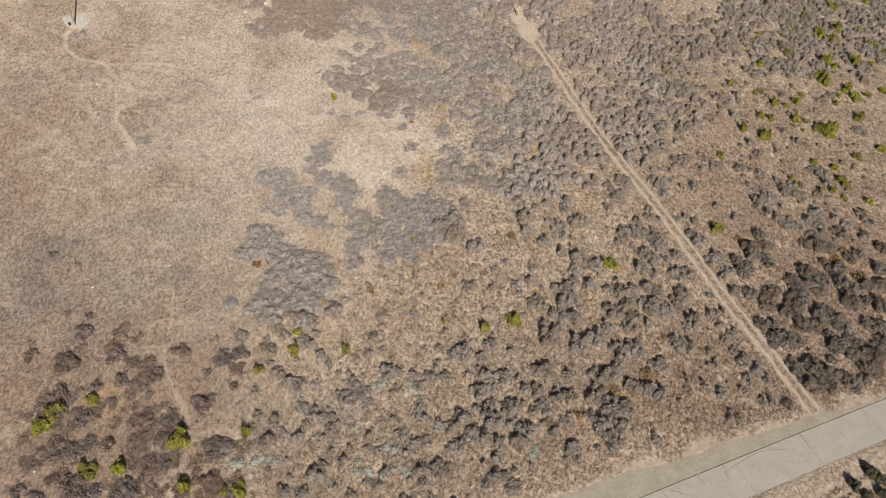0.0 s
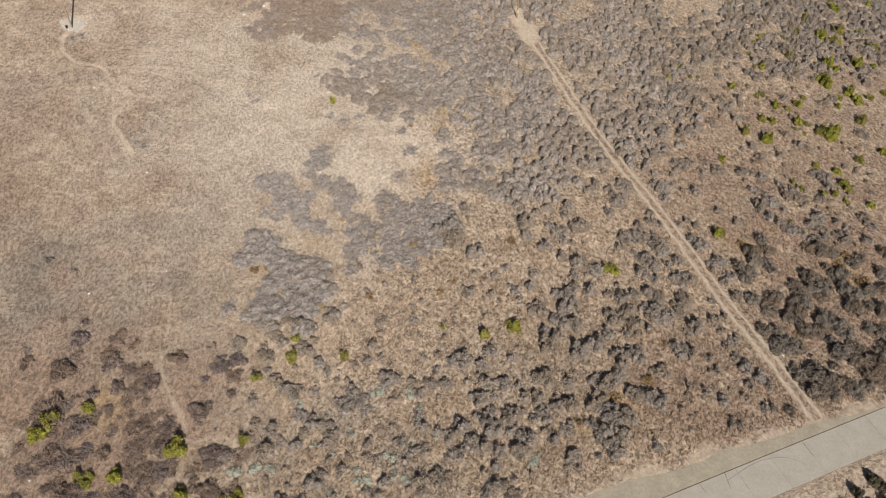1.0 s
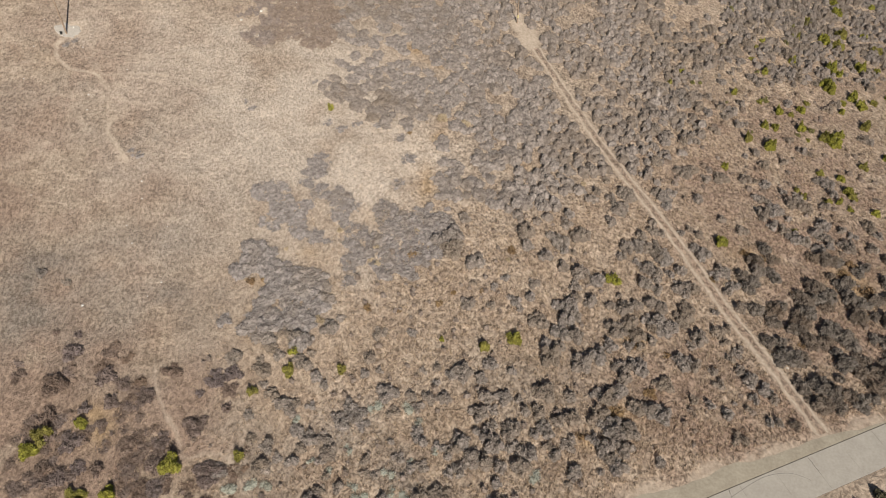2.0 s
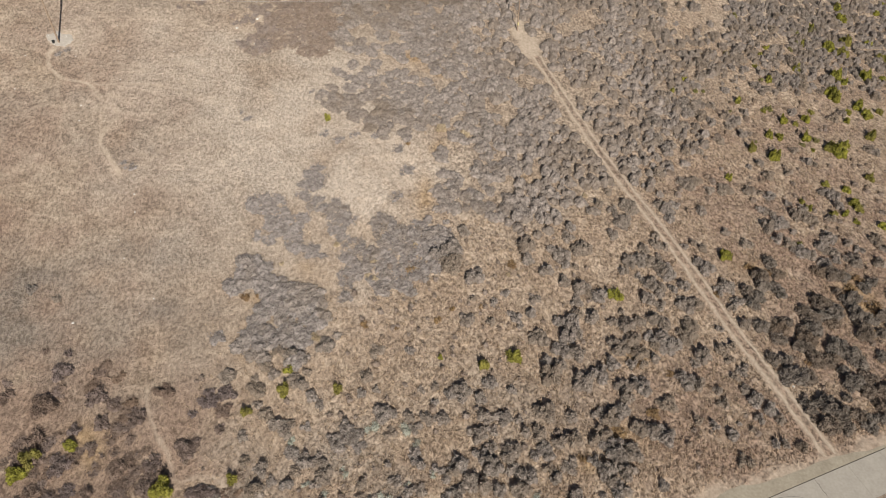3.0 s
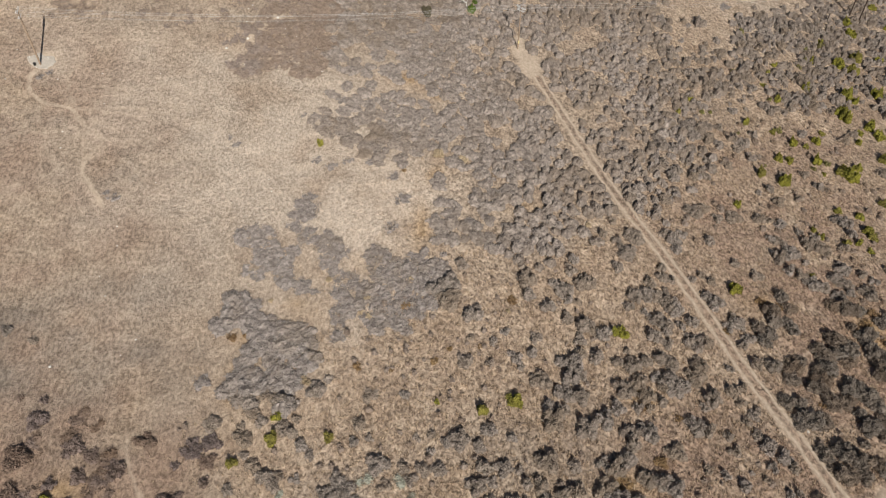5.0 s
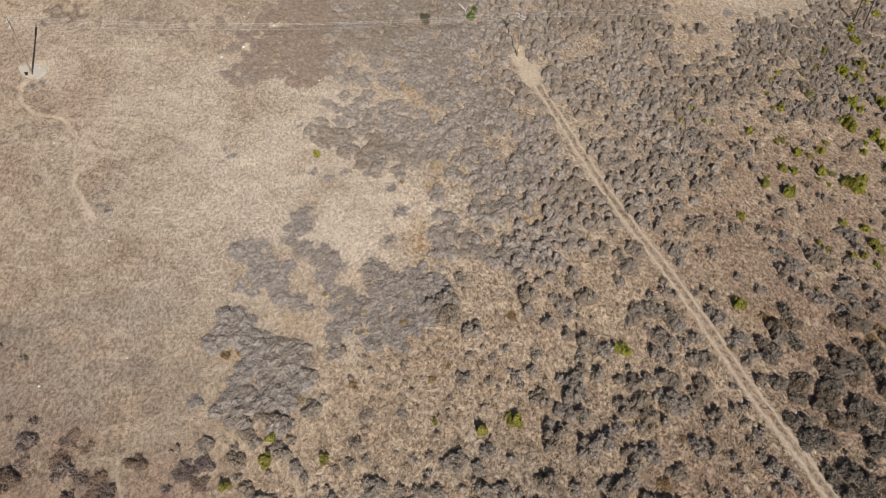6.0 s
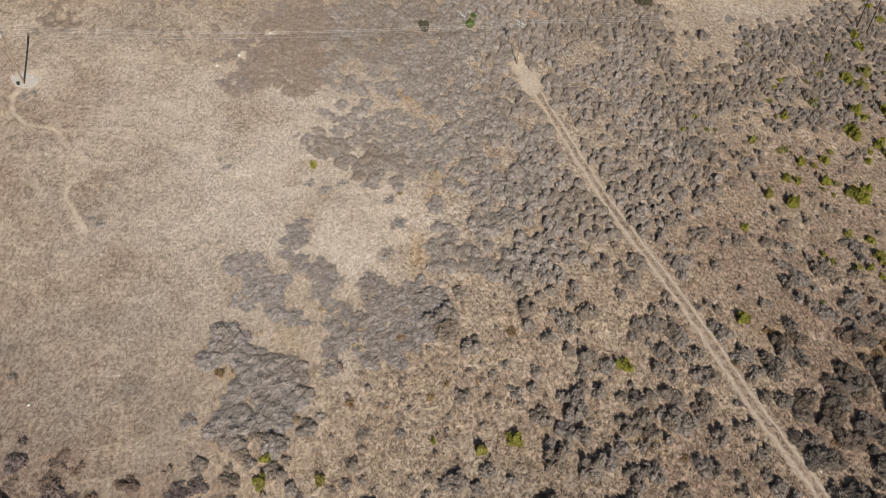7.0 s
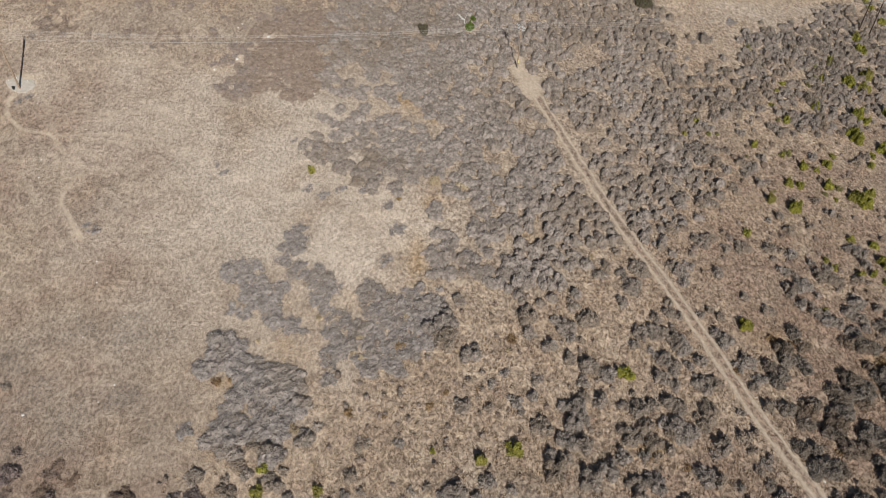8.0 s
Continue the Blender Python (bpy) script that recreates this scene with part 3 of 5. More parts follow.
def build_road():
    road = tagged(new("road"), "worn concrete slab road with tarred joints", "road", kind="structure")

    def band(name, s0, s1, v0, v1, lift, mat, thick, gap=4.0, label=""):
        s = np.linspace(s0, s1, max(2, int((s1 - s0) / gap) + 1))
        rows = []
        for v, dz in ((v0, -thick), (v0, lift), (v1, lift), (v1, -thick)):
            vv = v(s) if callable(v) else np.full_like(s, v)
            x, y = road_xy(s, vv)
            rows.append(np.stack([x, y, land(x, y) + dz], 1))
        V = np.stack(rows, 1).reshape(-1, 3)
        n = len(s)
        F = [(i * 4 + j, i * 4 + j + 1, i * 4 + j + 5, i * 4 + j + 4) for i in range(n - 1) for j in range(3)]
        F += [(0, 3, 2, 1), ((n - 1) * 4, (n - 1) * 4 + 1, (n - 1) * 4 + 2, (n - 1) * 4 + 3)]
        return part(name, tri_mesh(name, V, np.array(F), [mat]), road, label)

    def ragged(s):
        return -apron_width(s) + 0.9 * fbm(s, s * 0, 6.0, 4, 81)

    band("roadbed", -260, 300, -0.05, ROAD_W + 0.02, -0.03, SEAM, 0.3, 4.0, "dark tarred bed showing in the joints")
    band("apron", -120, 200, ragged, -0.06, 0.012, APRON, 0.3, 0.5, "olive grey asphalt apron beside the slabs")
    # slabs with thin sawn joints
    for i in range(22):
        a = -58.85 + 6.85 * i
        band("slab", a, a + (6.838 if i % 2 else 6.822), 0.07, ROAD_W, 0.05 + 0.006 * value_noise(i * 3.7, 0.3, 1, 4), CONCRETE, 0.2, 2.3)
    for a, b in ((-260, -58.95), (91.95, 300)):
        band("slab", a, b, 0.07, ROAD_W, 0.05, CONCRETE, 0.2, 6.0)
    skid = smooth_line([(14.0, 1.3), (18.8, 0.57), (22.2, 0.5), (25.5, 1.4), (27.3, 2.8), (27.9, 3.6)], 0.5)
    px, py = road_xy(skid[:, 0], skid[:, 1])
    V, F = tube(np.stack([px, py, land(px, py) + 0.03], 1), 0.055, 4)
    part("skid_mark", tri_mesh("skid_mark", V, F, [SKID]), road, "faint curved dark tyre mark")
    for k, (s0, s1, v0, v1) in enumerate(((14.5, 13.8, 0.1, 2.7), (4.0, 6.2, 0.5, 2.4), (9.4, 9.9, 0.2, 1.8), (30.3, 30.2, 0.1, 2.9))):
        t = np.linspace(0, 1, 16)
        ss = s0 + (s1 - s0) * t + 0.12 * value_noise(t * 9, t * 0 + k, 1, 6)
        vv = v0 + (v1 - v0) * t + 0.15 * value_noise(t * 7, t * 0 + k, 1, 7)
        px, py = road_xy(ss, vv)
        V, F = tube(np.stack([px, py, land(px, py) + 0.04], 1), 0.04, 4)
        part("crack", tri_mesh("crack", V, F, [SEAM]), road, "dark tarred crack")


build_road()


# ---- plants ----
def twigs_on(rng, P, N, length, width, spread=0.75, lift=0.25):
    """Slim twigs or leaves that stand out of a surface at the points P with normals N."""
    n = len(P)
    out = N + lift * np.array([0, 0, 1.0]) + spread * rng.normal(size=(n, 3))
    out /= np.linalg.norm(out, axis=1)[:, None]
    side = np.cross(out, rng.normal(size=(n, 3)))
    side /= np.linalg.norm(side, axis=1)[:, None]
    ln, wd = length * rng.uniform(0.5, 1.5, (n, 1)), width * rng.uniform(0.6, 1.4, (n, 1))
    V = np.stack([P - side * wd * 0.5 - out * ln * 0.25, P + side * wd * 0.5 - out * ln * 0.25, P + out * ln * 0.75], 1).reshape(-1, 3)
    return V, np.arange(3 * n).reshape(-1, 3)


def mound_arrays(rng, r, tall, gap=0.24, rough=0.5, ragged=0.24, dense=54.0, length=0.28, width=0.14, spread=0.7, lift=0.25, flat=0.55):
    """An uneven heap of brush in metres: a lumpy body of ragged outline, with twigs standing out of it."""
    segs, rings = max(12, int(2 * math.pi * r / gap * 0.8)), max(4, int(r / gap))
    th = np.arange(segs) * 2 * math.pi / segs
    edge = np.ones(segs)
    for k in (2, 3, 4, 6, 9):
        edge += ragged * rng.uniform(0.4, 1.0) / k ** 0.7 * np.cos(k * th + rng.uniform(0, 6.3))
    edge = np.clip(edge, 0.45, 1.5)
    seed = int(rng.integers(1, 9000))
    V, F = [(0, 0, tall)], []
    for i in range(1, rings + 1):
        q = i / rings
        rr = r * q * edge * (1 + (0.05 * rng.normal(size=segs) if i < rings else 0.10 * rng.normal(size=segs)))
        x, y = rr * np.cos(th + 0.4 * i), rr * np.sin(th + 0.4 * i)
        lump = 1 + rough * (0.9 * fbm(x, y, 0.95, 2, seed) + 0.16 * rng.normal(size=segs))
        z = tall * max(0.0, 1 - q ** 2.4) ** flat * np.clip(lump, 0.12, 2) if i < rings else np.full(segs, -0.12)
        V += list(zip(x, y, z))
    for k in range(segs):
        F.append((0, 1 + k, 1 + (k + 1) % segs))
    for i in range(rings - 1):
        a = 1 + i * segs
        for k in range(segs):
            k2 = (k + 1) % segs
            F += [(a + k, a + segs + k, a + segs + k2), (a + k, a + segs + k2, a + k2)]
    V, F = np.array(V, float), np.array(F)
    tri = V[F]
    cross = np.cross(tri[:, 1] - tri[:, 0], tri[:, 2] - tri[:, 0])
    area = np.linalg.norm(cross, axis=1)
    n = int(dense * area.sum() / 2)
    pick = rng.choice(len(F), n, p=area / area.sum())
    w = rng.dirichlet((1, 1, 1), n)
    P = (tri[pick] * w[:, :, None]).sum(1)
    TV, TF = twigs_on(rng, P, cross[pick] / area[pick][:, None], length, width, spread, lift)
    # the body keeps back, so that the rim is bare twigs
    V = V * np.array([0.80, 0.80, 0.86]) - np.array([0, 0, 0.06])
    return np.concatenate([V, TV]), np.concatenate([F, TF + len(V)])


def stem_mesh(rng, r, tall, n=4):
    bm = bmesh.new()
    for i in range(n):
        a = 2 * math.pi * i / n + rng.uniform(-0.4, 0.4)
        k = Vector((0.22 * r * math.cos(a), 0.22 * r * math.sin(a), 0.3 * tall))
        rod(bm, (0.03 * math.cos(a), 0.03 * math.sin(a), -0.12), k, 0.05, 0.035, 4)
        rod(bm, k, (0.55 * r * math.cos(a + 0.2), 0.55 * r * math.sin(a + 0.2), 0.8 * tall), 0.035, 0.012, 4)
        rod(bm, k, (0.35 * r * math.cos(a - 0.5), 0.35 * r * math.sin(a - 0.5), 0.9 * tall), 0.03, 0.010, 4)
    return finish(bm, BARK)


def bush_arrays(rng, r, tall, clumps=1.0, **kw):
    """A shrub: several uneven clumps that lean together, with gaps and shade between them."""
    n = max(2, int((2.4 + 3.2 * r) * clumps))
    parts = []
    for i in range(n):
        a, d = 2.4 * i + rng.uniform(-0.6, 0.6), r * (0.70 * math.sqrt((i + 0.35) / n) + rng.uniform(-0.06, 0.12))
        size = r * rng.uniform(0.9, 1.35) * 0.80 / n ** 0.37
        V, F = mound_arrays(rng, size, tall * rng.uniform(0.6, 1.25) * (1.12 - 0.4 * d / r), **kw)
        parts.append((V + np.array([d * math.cos(a), d * math.sin(a), 0]), F))
    base = np.cumsum([0] + [len(V) for V, _ in parts])
    return np.concatenate([V for V, _ in parts]), np.concatenate([F + b for (_, F), b in zip(parts, base)])


def shrub_kind(name, mat, label, category, group, sizes=(0.7, 1.3, 2.1), variants=7, high=0.78, power=0.55, **kw):
    """Models of one kind of shrub in several sizes; returns a planter."""
    rng = np.random.default_rng(abs(sum(ord(c) * (i + 1) for i, c in enumerate(name))))
    models = []
    for size in sizes:
        tall = high * size ** power
        row = []
        for _ in range(variants):
            V, F = bush_arrays(rng, size, tall, **kw)
            row.append((tri_mesh("crown", V, F, [mat]), stem_mesh(rng, size, tall)))
        models.append(row)

    def plant(spots, text=label, grp=group, tall=1.0, spread_by=0.98, called=name):
        for x, y, r in spots:
            k = min(range(len(sizes)), key=lambda i: abs(math.log(sizes[i] / r)))
            crown, stem = models[k][rng.integers(variants)]
            ob = thing(called, 0, 0, 0, text, category, grp)
            part("crown", crown, ob)
            part("stem", stem, ob, "grey woody stems")
            r *= spread_by
            s = r / sizes[k]
            ob.matrix_basis = pose(x, y, z_at(x, y) - 0.02, 0, 0, rng.uniform(0, 360)) @ Matrix.Diagonal((s * rng.uniform(0.9, 1.1), s * rng.uniform(0.9, 1.1), s ** 0.6 * tall * rng.uniform(0.8, 1.2), 1))

    return plant


plant_grey = shrub_kind("shrub", TWIG, "grey-brown leafless chaparral shrub on dry grass", "shrub", "grey shrubs")
plant_dark = shrub_kind("dark_shrub", TWIG_BANK, "dark grey-brown leafless shrub above the road", "shrub", "lower shrubs", high=0.9)
plant_green = shrub_kind("green_bush", GREEN, "olive green leafy bush among dry grass", "bush", "green bushes", high=1.15, power=0.9, clumps=0.9, rough=0.95, length=0.26, width=0.16, dense=45, ragged=0.18)
plant_brush = shrub_kind("low_brush", TWIG_MAT, "low grey brush patch flattened in pale grass", "brush", "low brush", high=0.16, dense=26, rough=0.9, ragged=0.34, length=0.22)
plant_hollow = shrub_kind("hollow_brush", TWIG_PURPLE, "loose purplish brown brush in the weedy hollow", "brush", "hollow brush", high=0.48, rough=0.8, ragged=0.34, dense=40)
plant_round = shrub_kind("olive_bush", leaf_material("dull_olive_leaves", (0.085, 0.078, 0.046), (0.165, 0.15, 0.092), (0.14, 0.12, 0.08)), "dark olive-brown rounded bush in the thicket", "bush", "rounded bushes", high=1.3)
plant_dull = shrub_kind("muted_bush", leaf_material("muted_green_leaves", (0.10, 0.093, 0.040), (0.27, 0.25, 0.085), (0.22, 0.19, 0.09)), "low muted olive-green bush among grey brush", "bush", "muted green bushes", high=0.95, power=0.9, clumps=0.9, rough=0.95, length=0.24, width=0.14, dense=36, ragged=0.24)
plant_lush = shrub_kind("fresh_bush", LUSH, "fresh bright green bush in the thicket", "bush", "fresh bushes", (1.3,), high=1.35, rough=0.9, ragged=0.34, width=0.2, dense=50, spread=1.1)
plant_rusty = shrub_kind("rusty_shrub", RUSTY, "low rust-orange dried shrub in the grass", "shrub", "rusty shrubs", (0.9,), high=0.4, rough=0.8, dense=40)
plant_sage = shrub_kind("sage_bush", SAGE, "low pale grey-green sage bush", "bush", "sage bushes", (1.0,), high=0.34, clumps=0.5, rough=0.3, dense=40, length=0.2)
plant_straw = shrub_kind("grass_clump", STRAW, "tall pale straw-coloured grass clump", "grass clump", "grass clumps", (1.2,), high=0.5, dense=40, length=0.5, lift=0.8)

SHRUBS_MEADOW_A = [(17.7, 88.7, 2), (22.9, 89.8, 2), (24.9, 90, 1), (21.3, 86.8, 2), (23.9, 85.8, 2), (18.3, 84.1, 1.4), (19, 81.4, 2.3), (20.8, 83.1, 1.6), (24.4, 80.2, 2.1), (27.6, 82, 1.9), (30.2, 84.2, 1.6), (31.8, 87.8, 2.2), (34.6, 89.5, 1.8), (35.4, 86.8, 2), (33.5, 84.3, 1.2), (35.8, 84.5, 0.9), (38, 85.8, 1.1), (31.5, 79.8, 1.9), (34.5, 80, 2.1), (31.6, 77.4, 1.3), (26.5, 74.3, 1.5), (28.2, 73.9, 1.9), (30, 75.2, 1.5), (39.9, 89.8, 2.2), (37.9, 90.5, 1.4), (42, 88.7, 1.6), (38.3, 76.9, 1.8), (32.6, 72, 1.7), (34.6, 71.9, 2), (36.8, 71, 1.8)]
SHRUBS_MEADOW_B = [(26.3, 70.8, 1.7), (24.8, 69.8, 1.1), (27.8, 68.6, 2.2), (30.7, 68, 2), (26, 64.6, 1.8), (28.4, 66.5, 1.8), (29.6, 64.6, 1.8), (27, 62.7, 1.3), (24.3, 66.4, 1.1), (27.6, 61.5, 1.7), (25.1, 60.8, 0.6), (34.9, 62.6, 1.1), (17.4, 74.4, 2.1), (21.8, 73.9, 1.3), (16.1, 70.6, 1.6), (19.2, 69, 1.3), (21.8, 69.6, 1.6), (16.8, 67.8, 1.8), (14.9, 66.9, 0.9), (20.6, 65.3, 1.6), (17.2, 64.9, 1.1), (18.2, 63.3, 1.3), (13.8, 63.7, 1.5), (11.6, 64.1, 1.6), (8.1, 64.9, 1.9), (11.3, 67.3, 1.8), (8.2, 67.7, 1.3), (13.8, 70.8, 1.1), (6, 70, 1.8), (7.5, 73.3, 1.6)]
SHRUBS_MEADOW_C = [(10.3, 73.1, 1.7), (8.4, 71.1, 1.2), (3.3, 65.2, 1.6), (1.9, 63.7, 1.2), (6.4, 66.7, 1.5), (12.3, 61.4, 1.7), (9.2, 60.9, 1.3), (7.1, 61.7, 1.4), (4.5, 62.1, 1.6), (2.8, 60.3, 1.3), (1, 59.8, 0.9), (20.9, 60.6, 1.3), (13.1, 73, 0.8), (3.4, 77.4, 2), (8.3, 79.7, 1.4), (0.6, 72.7, 1.1), (6.7, 76.5, 1.2), (12, 78.3, 0.9), (6.4, 101.4, 2.1), (26.8, 100.5, 2.1), (23.6, 101.6, 1.4), (29.8, 98.8, 1.6), (28.2, 99.3, 1), (25.3, 97.5, 1.4), (23.7, 92.4, 2.3), (25, 94.5, 1.2), (28, 93.9, 1.6), (21.1, 92.5, 1), (4.7, 91.9, 1.8), (9.2, 91.7, 0.9)]
SHRUBS_MEADOW_D = [(5.8, 96.3, 0.7), (9.9, 96, 0.9), (13.6, 93.2, 1.4), (14.3, 91.3, 0.9), (17.3, 97.2, 1.4), (16.6, 93.9, 1.1), (17.8, 89.8, 1.1), (12.1, 98, 0.9), (31.6, 93.2, 1.2), (34.1, 92.6, 1.8), (36.6, 93.5, 1.3), (37, 107.9, 1.7), (39.2, 108.4, 1.9), (41.2, 107.8, 1.6), (35.6, 105.2, 1.1), (40.7, 111.3, 1.5), (38.3, 104.1, 0.9), (40.2, 102.7, 1.8), (43.3, 106, 2.1), (43.1, 108.8, 1.5), (39.1, 98.8, 1.6), (41.5, 100.3, 1.4), (41, 97.5, 1.3), (39.7, 94.2, 1.7), (41, 92.6, 1.3), (33.6, 95.7, 0.7), (43.3, 113.1, 1.4), (44.9, 112.2, 1), (43.7, 115.1, 1), (16.7, 109.8, 2.2)]
SHRUBS_MEADOW_E = [(17, 106.3, 1.4), (23.2, 108.1, 2), (25.4, 112.9, 1.5), (27.9, 110.1, 2.1), (20.1, 103.9, 1.6), (31.5, 120.2, 1.6), (39.3, 122.3, 2.4), (37.4, 118.1, 2.3), (34.8, 114.4, 1.5), (33.1, 122.6, 1.2), (35.8, 120.8, 1.4), (26.2, 115.2, 1.3), (4.5, 112.2, 1.4), (2.3, 108, 2.2), (2.2, 104.2, 2.6), (-0.5, 106.1, 1.7), (24.1, 105.7, 0.9), (21.7, 109.6, 0.9), (25.7, 105.8, 0.9), (35.4, 126.4, 1.1), (33.4, 129.5, 1), (38.9, 88.6, 1.3), (40.5, 88.1, 1.8), (44.8, 90.9, 2), (46.9, 86.8, 1.7), (45, 84.9, 0.9), (50.9, 88.2, 1.5), (51.6, 86.3, 1.1), (52.8, 89.3, 1), (42.7, 81.4, 1.8)]
SHRUBS_MEADOW_F = [(44.6, 80.8, 1.4), (53.4, 84.2, 1.5), (51.5, 82.8, 0.9), (47.8, 80.1, 1.1), (48.1, 77.3, 1.2), (52.9, 80.3, 1.3), (53.7, 78.2, 1.6), (53.7, 74.8, 1), (56.2, 76.5, 1.6), (57.1, 74.9, 1.2), (48, 71.6, 1.3), (45.5, 73, 0.9), (49.1, 67.1, 1.5), (55.2, 70.4, 1), (56.8, 70.2, 0.8), (42.9, 74, 0.9), (50, 73.8, 0.5), (52.1, 72.7, 0.7), (48, 133.9, 1.5), (47.6, 122.9, 1.8), (49.9, 124.8, 1.3), (53.8, 131.2, 2.1), (56.2, 132.4, 1.6), (46.1, 124.5, 1.6), (47.8, 120.5, 1.4), (55.1, 123.4, 1.4), (58.6, 130.1, 1.4), (62, 130.5, 1.9), (67.8, 130.9, 1.6), (74.2, 136.7, 1.7)]
SHRUBS_MEADOW_G = [(79.3, 138.3, 1.2), (70.3, 130.7, 0.9), (72.1, 130.1, 1.6), (70.5, 124.7, 1.6), (68.7, 125.3, 1.1), (71.6, 121.7, 2.2), (68.8, 120.2, 1.8), (76.9, 124.4, 2.1), (79.1, 123.8, 1.8), (78.6, 126.5, 1.4), (80, 122.4, 1.1), (87.2, 132, 1.9), (85.3, 132.7, 1.1), (87.7, 128.5, 1.4), (84.3, 124.6, 1.3), (75.9, 127.9, 0.9), (74.3, 119.4, 0.8), (62.7, 115, 1.6), (59.2, 117.8, 1.1), (69.8, 116.8, 1.3), (72, 115.9, 1.5), (81.4, 118.5, 2), (79.2, 115.9, 1.8), (80.7, 114.4, 1.8), (73.7, 113.8, 1.9), (75.4, 113.2, 1.5), (84.6, 112.5, 2.1), (87.3, 115.9, 1.3), (85.3, 117.3, 1.1), (92.2, 118.8, 1.8)]
SHRUBS_MEADOW_H = [(93.1, 116.4, 1.2), (90.1, 112.2, 1.5), (78.1, 111.1, 1.7), (81, 112.1, 1), (56.6, 99.4, 1.4), (55.1, 97.9, 1), (55.8, 102.7, 1.6), (53.7, 102, 1.3), (55.1, 104, 1.2), (52.5, 107.3, 2), (51.3, 108.8, 1.2), (51.4, 113.9, 1), (53.1, 112.5, 1), (49.3, 113, 0.8), (44.2, 105.8, 2.3), (41.7, 101.6, 1.3), (44.5, 101.8, 0.9), (46.9, 102.7, 1.4), (46.4, 97.9, 1.9), (48.7, 98.1, 1.3), (45.5, 99.3, 1), (40.7, 93.7, 1.8), (46, 93.4, 1.9), (51.6, 93, 0.8), (56.8, 94.1, 1.4)]
SHRUBS_MEADOW = SHRUBS_MEADOW_A + SHRUBS_MEADOW_B + SHRUBS_MEADOW_C + SHRUBS_MEADOW_D + SHRUBS_MEADOW_E + SHRUBS_MEADOW_F + SHRUBS_MEADOW_G + SHRUBS_MEADOW_H
SHRUBS_SLOPE_A = [(-35.2, 78.4, 1.5), (-27.1, 83.4, 1.2), (-25.2, 83, 1.5), (-19.7, 84.9, 1.9), (-22.7, 82.2, 1), (-29, 80.3, 1.2), (-27.5, 79.2, 1.2), (-24.2, 78.8, 1.2), (-23.1, 77.6, 1.6), (-30.5, 78.2, 0.8), (-29.8, 76.2, 1.7), (-21, 75.4, 1.2), (-19.5, 74.1, 1), (-27.8, 71.8, 1.4), (-25.8, 70.6, 1.5), (-24.3, 69.1, 1.2), (-23.6, 70.7, 0.8), (-21.3, 70.3, 1), (-30.8, 68.5, 1), (-23, 66, 1.3), (-21.1, 64.8, 1.7), (-18.6, 64.9, 1.5), (-22.2, 63.2, 1.1), (-17.5, 62.7, 1.9), (-30.1, 64.4, 1.1), (-27.3, 63.2, 1.5), (-25.4, 61.6, 1.1), (-27.3, 60.1, 1.3), (-23.2, 61.1, 1.1), (-18.6, 61.3, 0.9)]
SHRUBS_SLOPE_B = [(-15.7, 67.2, 1.5), (-14.1, 69.2, 2), (-16.7, 68.5, 1.2), (-12.7, 67.4, 1.2), (-15.2, 70.8, 1), (-7.9, 69.8, 1.2), (-9, 73, 1.8), (-11, 84.6, 1.6), (-12.2, 79.7, 1.4), (-12.9, 76.5, 1), (-0.8, 78.5, 0.8), (-3.1, 77.5, 0.8), (2, 77.1, 1.2), (-0.8, 75.5, 0.8), (-4.9, 72.8, 1.2), (-2.1, 72.5, 1.4), (0.2, 72.6, 1.5), (-3.9, 70.9, 1.2), (-3.8, 66.6, 1.3), (-3.3, 65, 1.2), (-8.1, 64.8, 0.6), (-11.8, 61.5, 1), (-6.7, 62.2, 1.1), (-3.2, 60.9, 1.3), (-4.9, 60.5, 1), (-0.7, 64.1, 0.8), (1, 63.3, 1.4), (2.4, 65, 1), (1.9, 60.7, 0.9), (-11.7, 59.4, 0.8)]
SHRUBS_SLOPE_C = [(-5.2, 85, 1), (-22, 79.7, 0.8), (-29.4, 73.8, 0.9), (-10.6, 77.2, 0.7), (-33.9, 59, 1.4), (-28, 60.1, 1.6), (-19.5, 55.3, 1.7), (-18.3, 56.6, 1.1), (-21.3, 52.3, 1.4), (-11.6, 54.3, 1), (-10.3, 53.4, 1.2), (-14, 52.1, 1), (-9.1, 55.6, 1.1), (-3.4, 55.8, 1.6), (-0.7, 56.3, 1.8), (-3, 54, 1), (-10.2, 59.3, 0.9), (-15.8, 57.2, 1.1), (-17.7, 59, 0.8), (-24.2, 52.2, 1.4), (0.5, 56.4, 1.3), (7.6, 55.2, 1.6), (9, 55.7, 1.4), (10.6, 54, 1.6), (8.6, 58.5, 1.1), (6.6, 53.9, 1), (12.9, 61, 1.5), (20.5, 59.9, 1.2), (19.8, 58.4, 0.8)]
SHRUBS_SLOPE_D = [(28.2, 61.5, 1.6), (25.2, 60.7, 0.5), (-18.9, 50.2, 1.4), (-12.2, 50, 1.2), (-5.5, 51, 1.4), (1.4, 50.7, 1.2), (-28.9, 50, 1.2), (8.2, 50.5, 1), (-70.7, 92.3, 1.1), (-66.2, 91, 0.9)]
SHRUBS_SLOPE = SHRUBS_SLOPE_A + SHRUBS_SLOPE_B + SHRUBS_SLOPE_C + SHRUBS_SLOPE_D
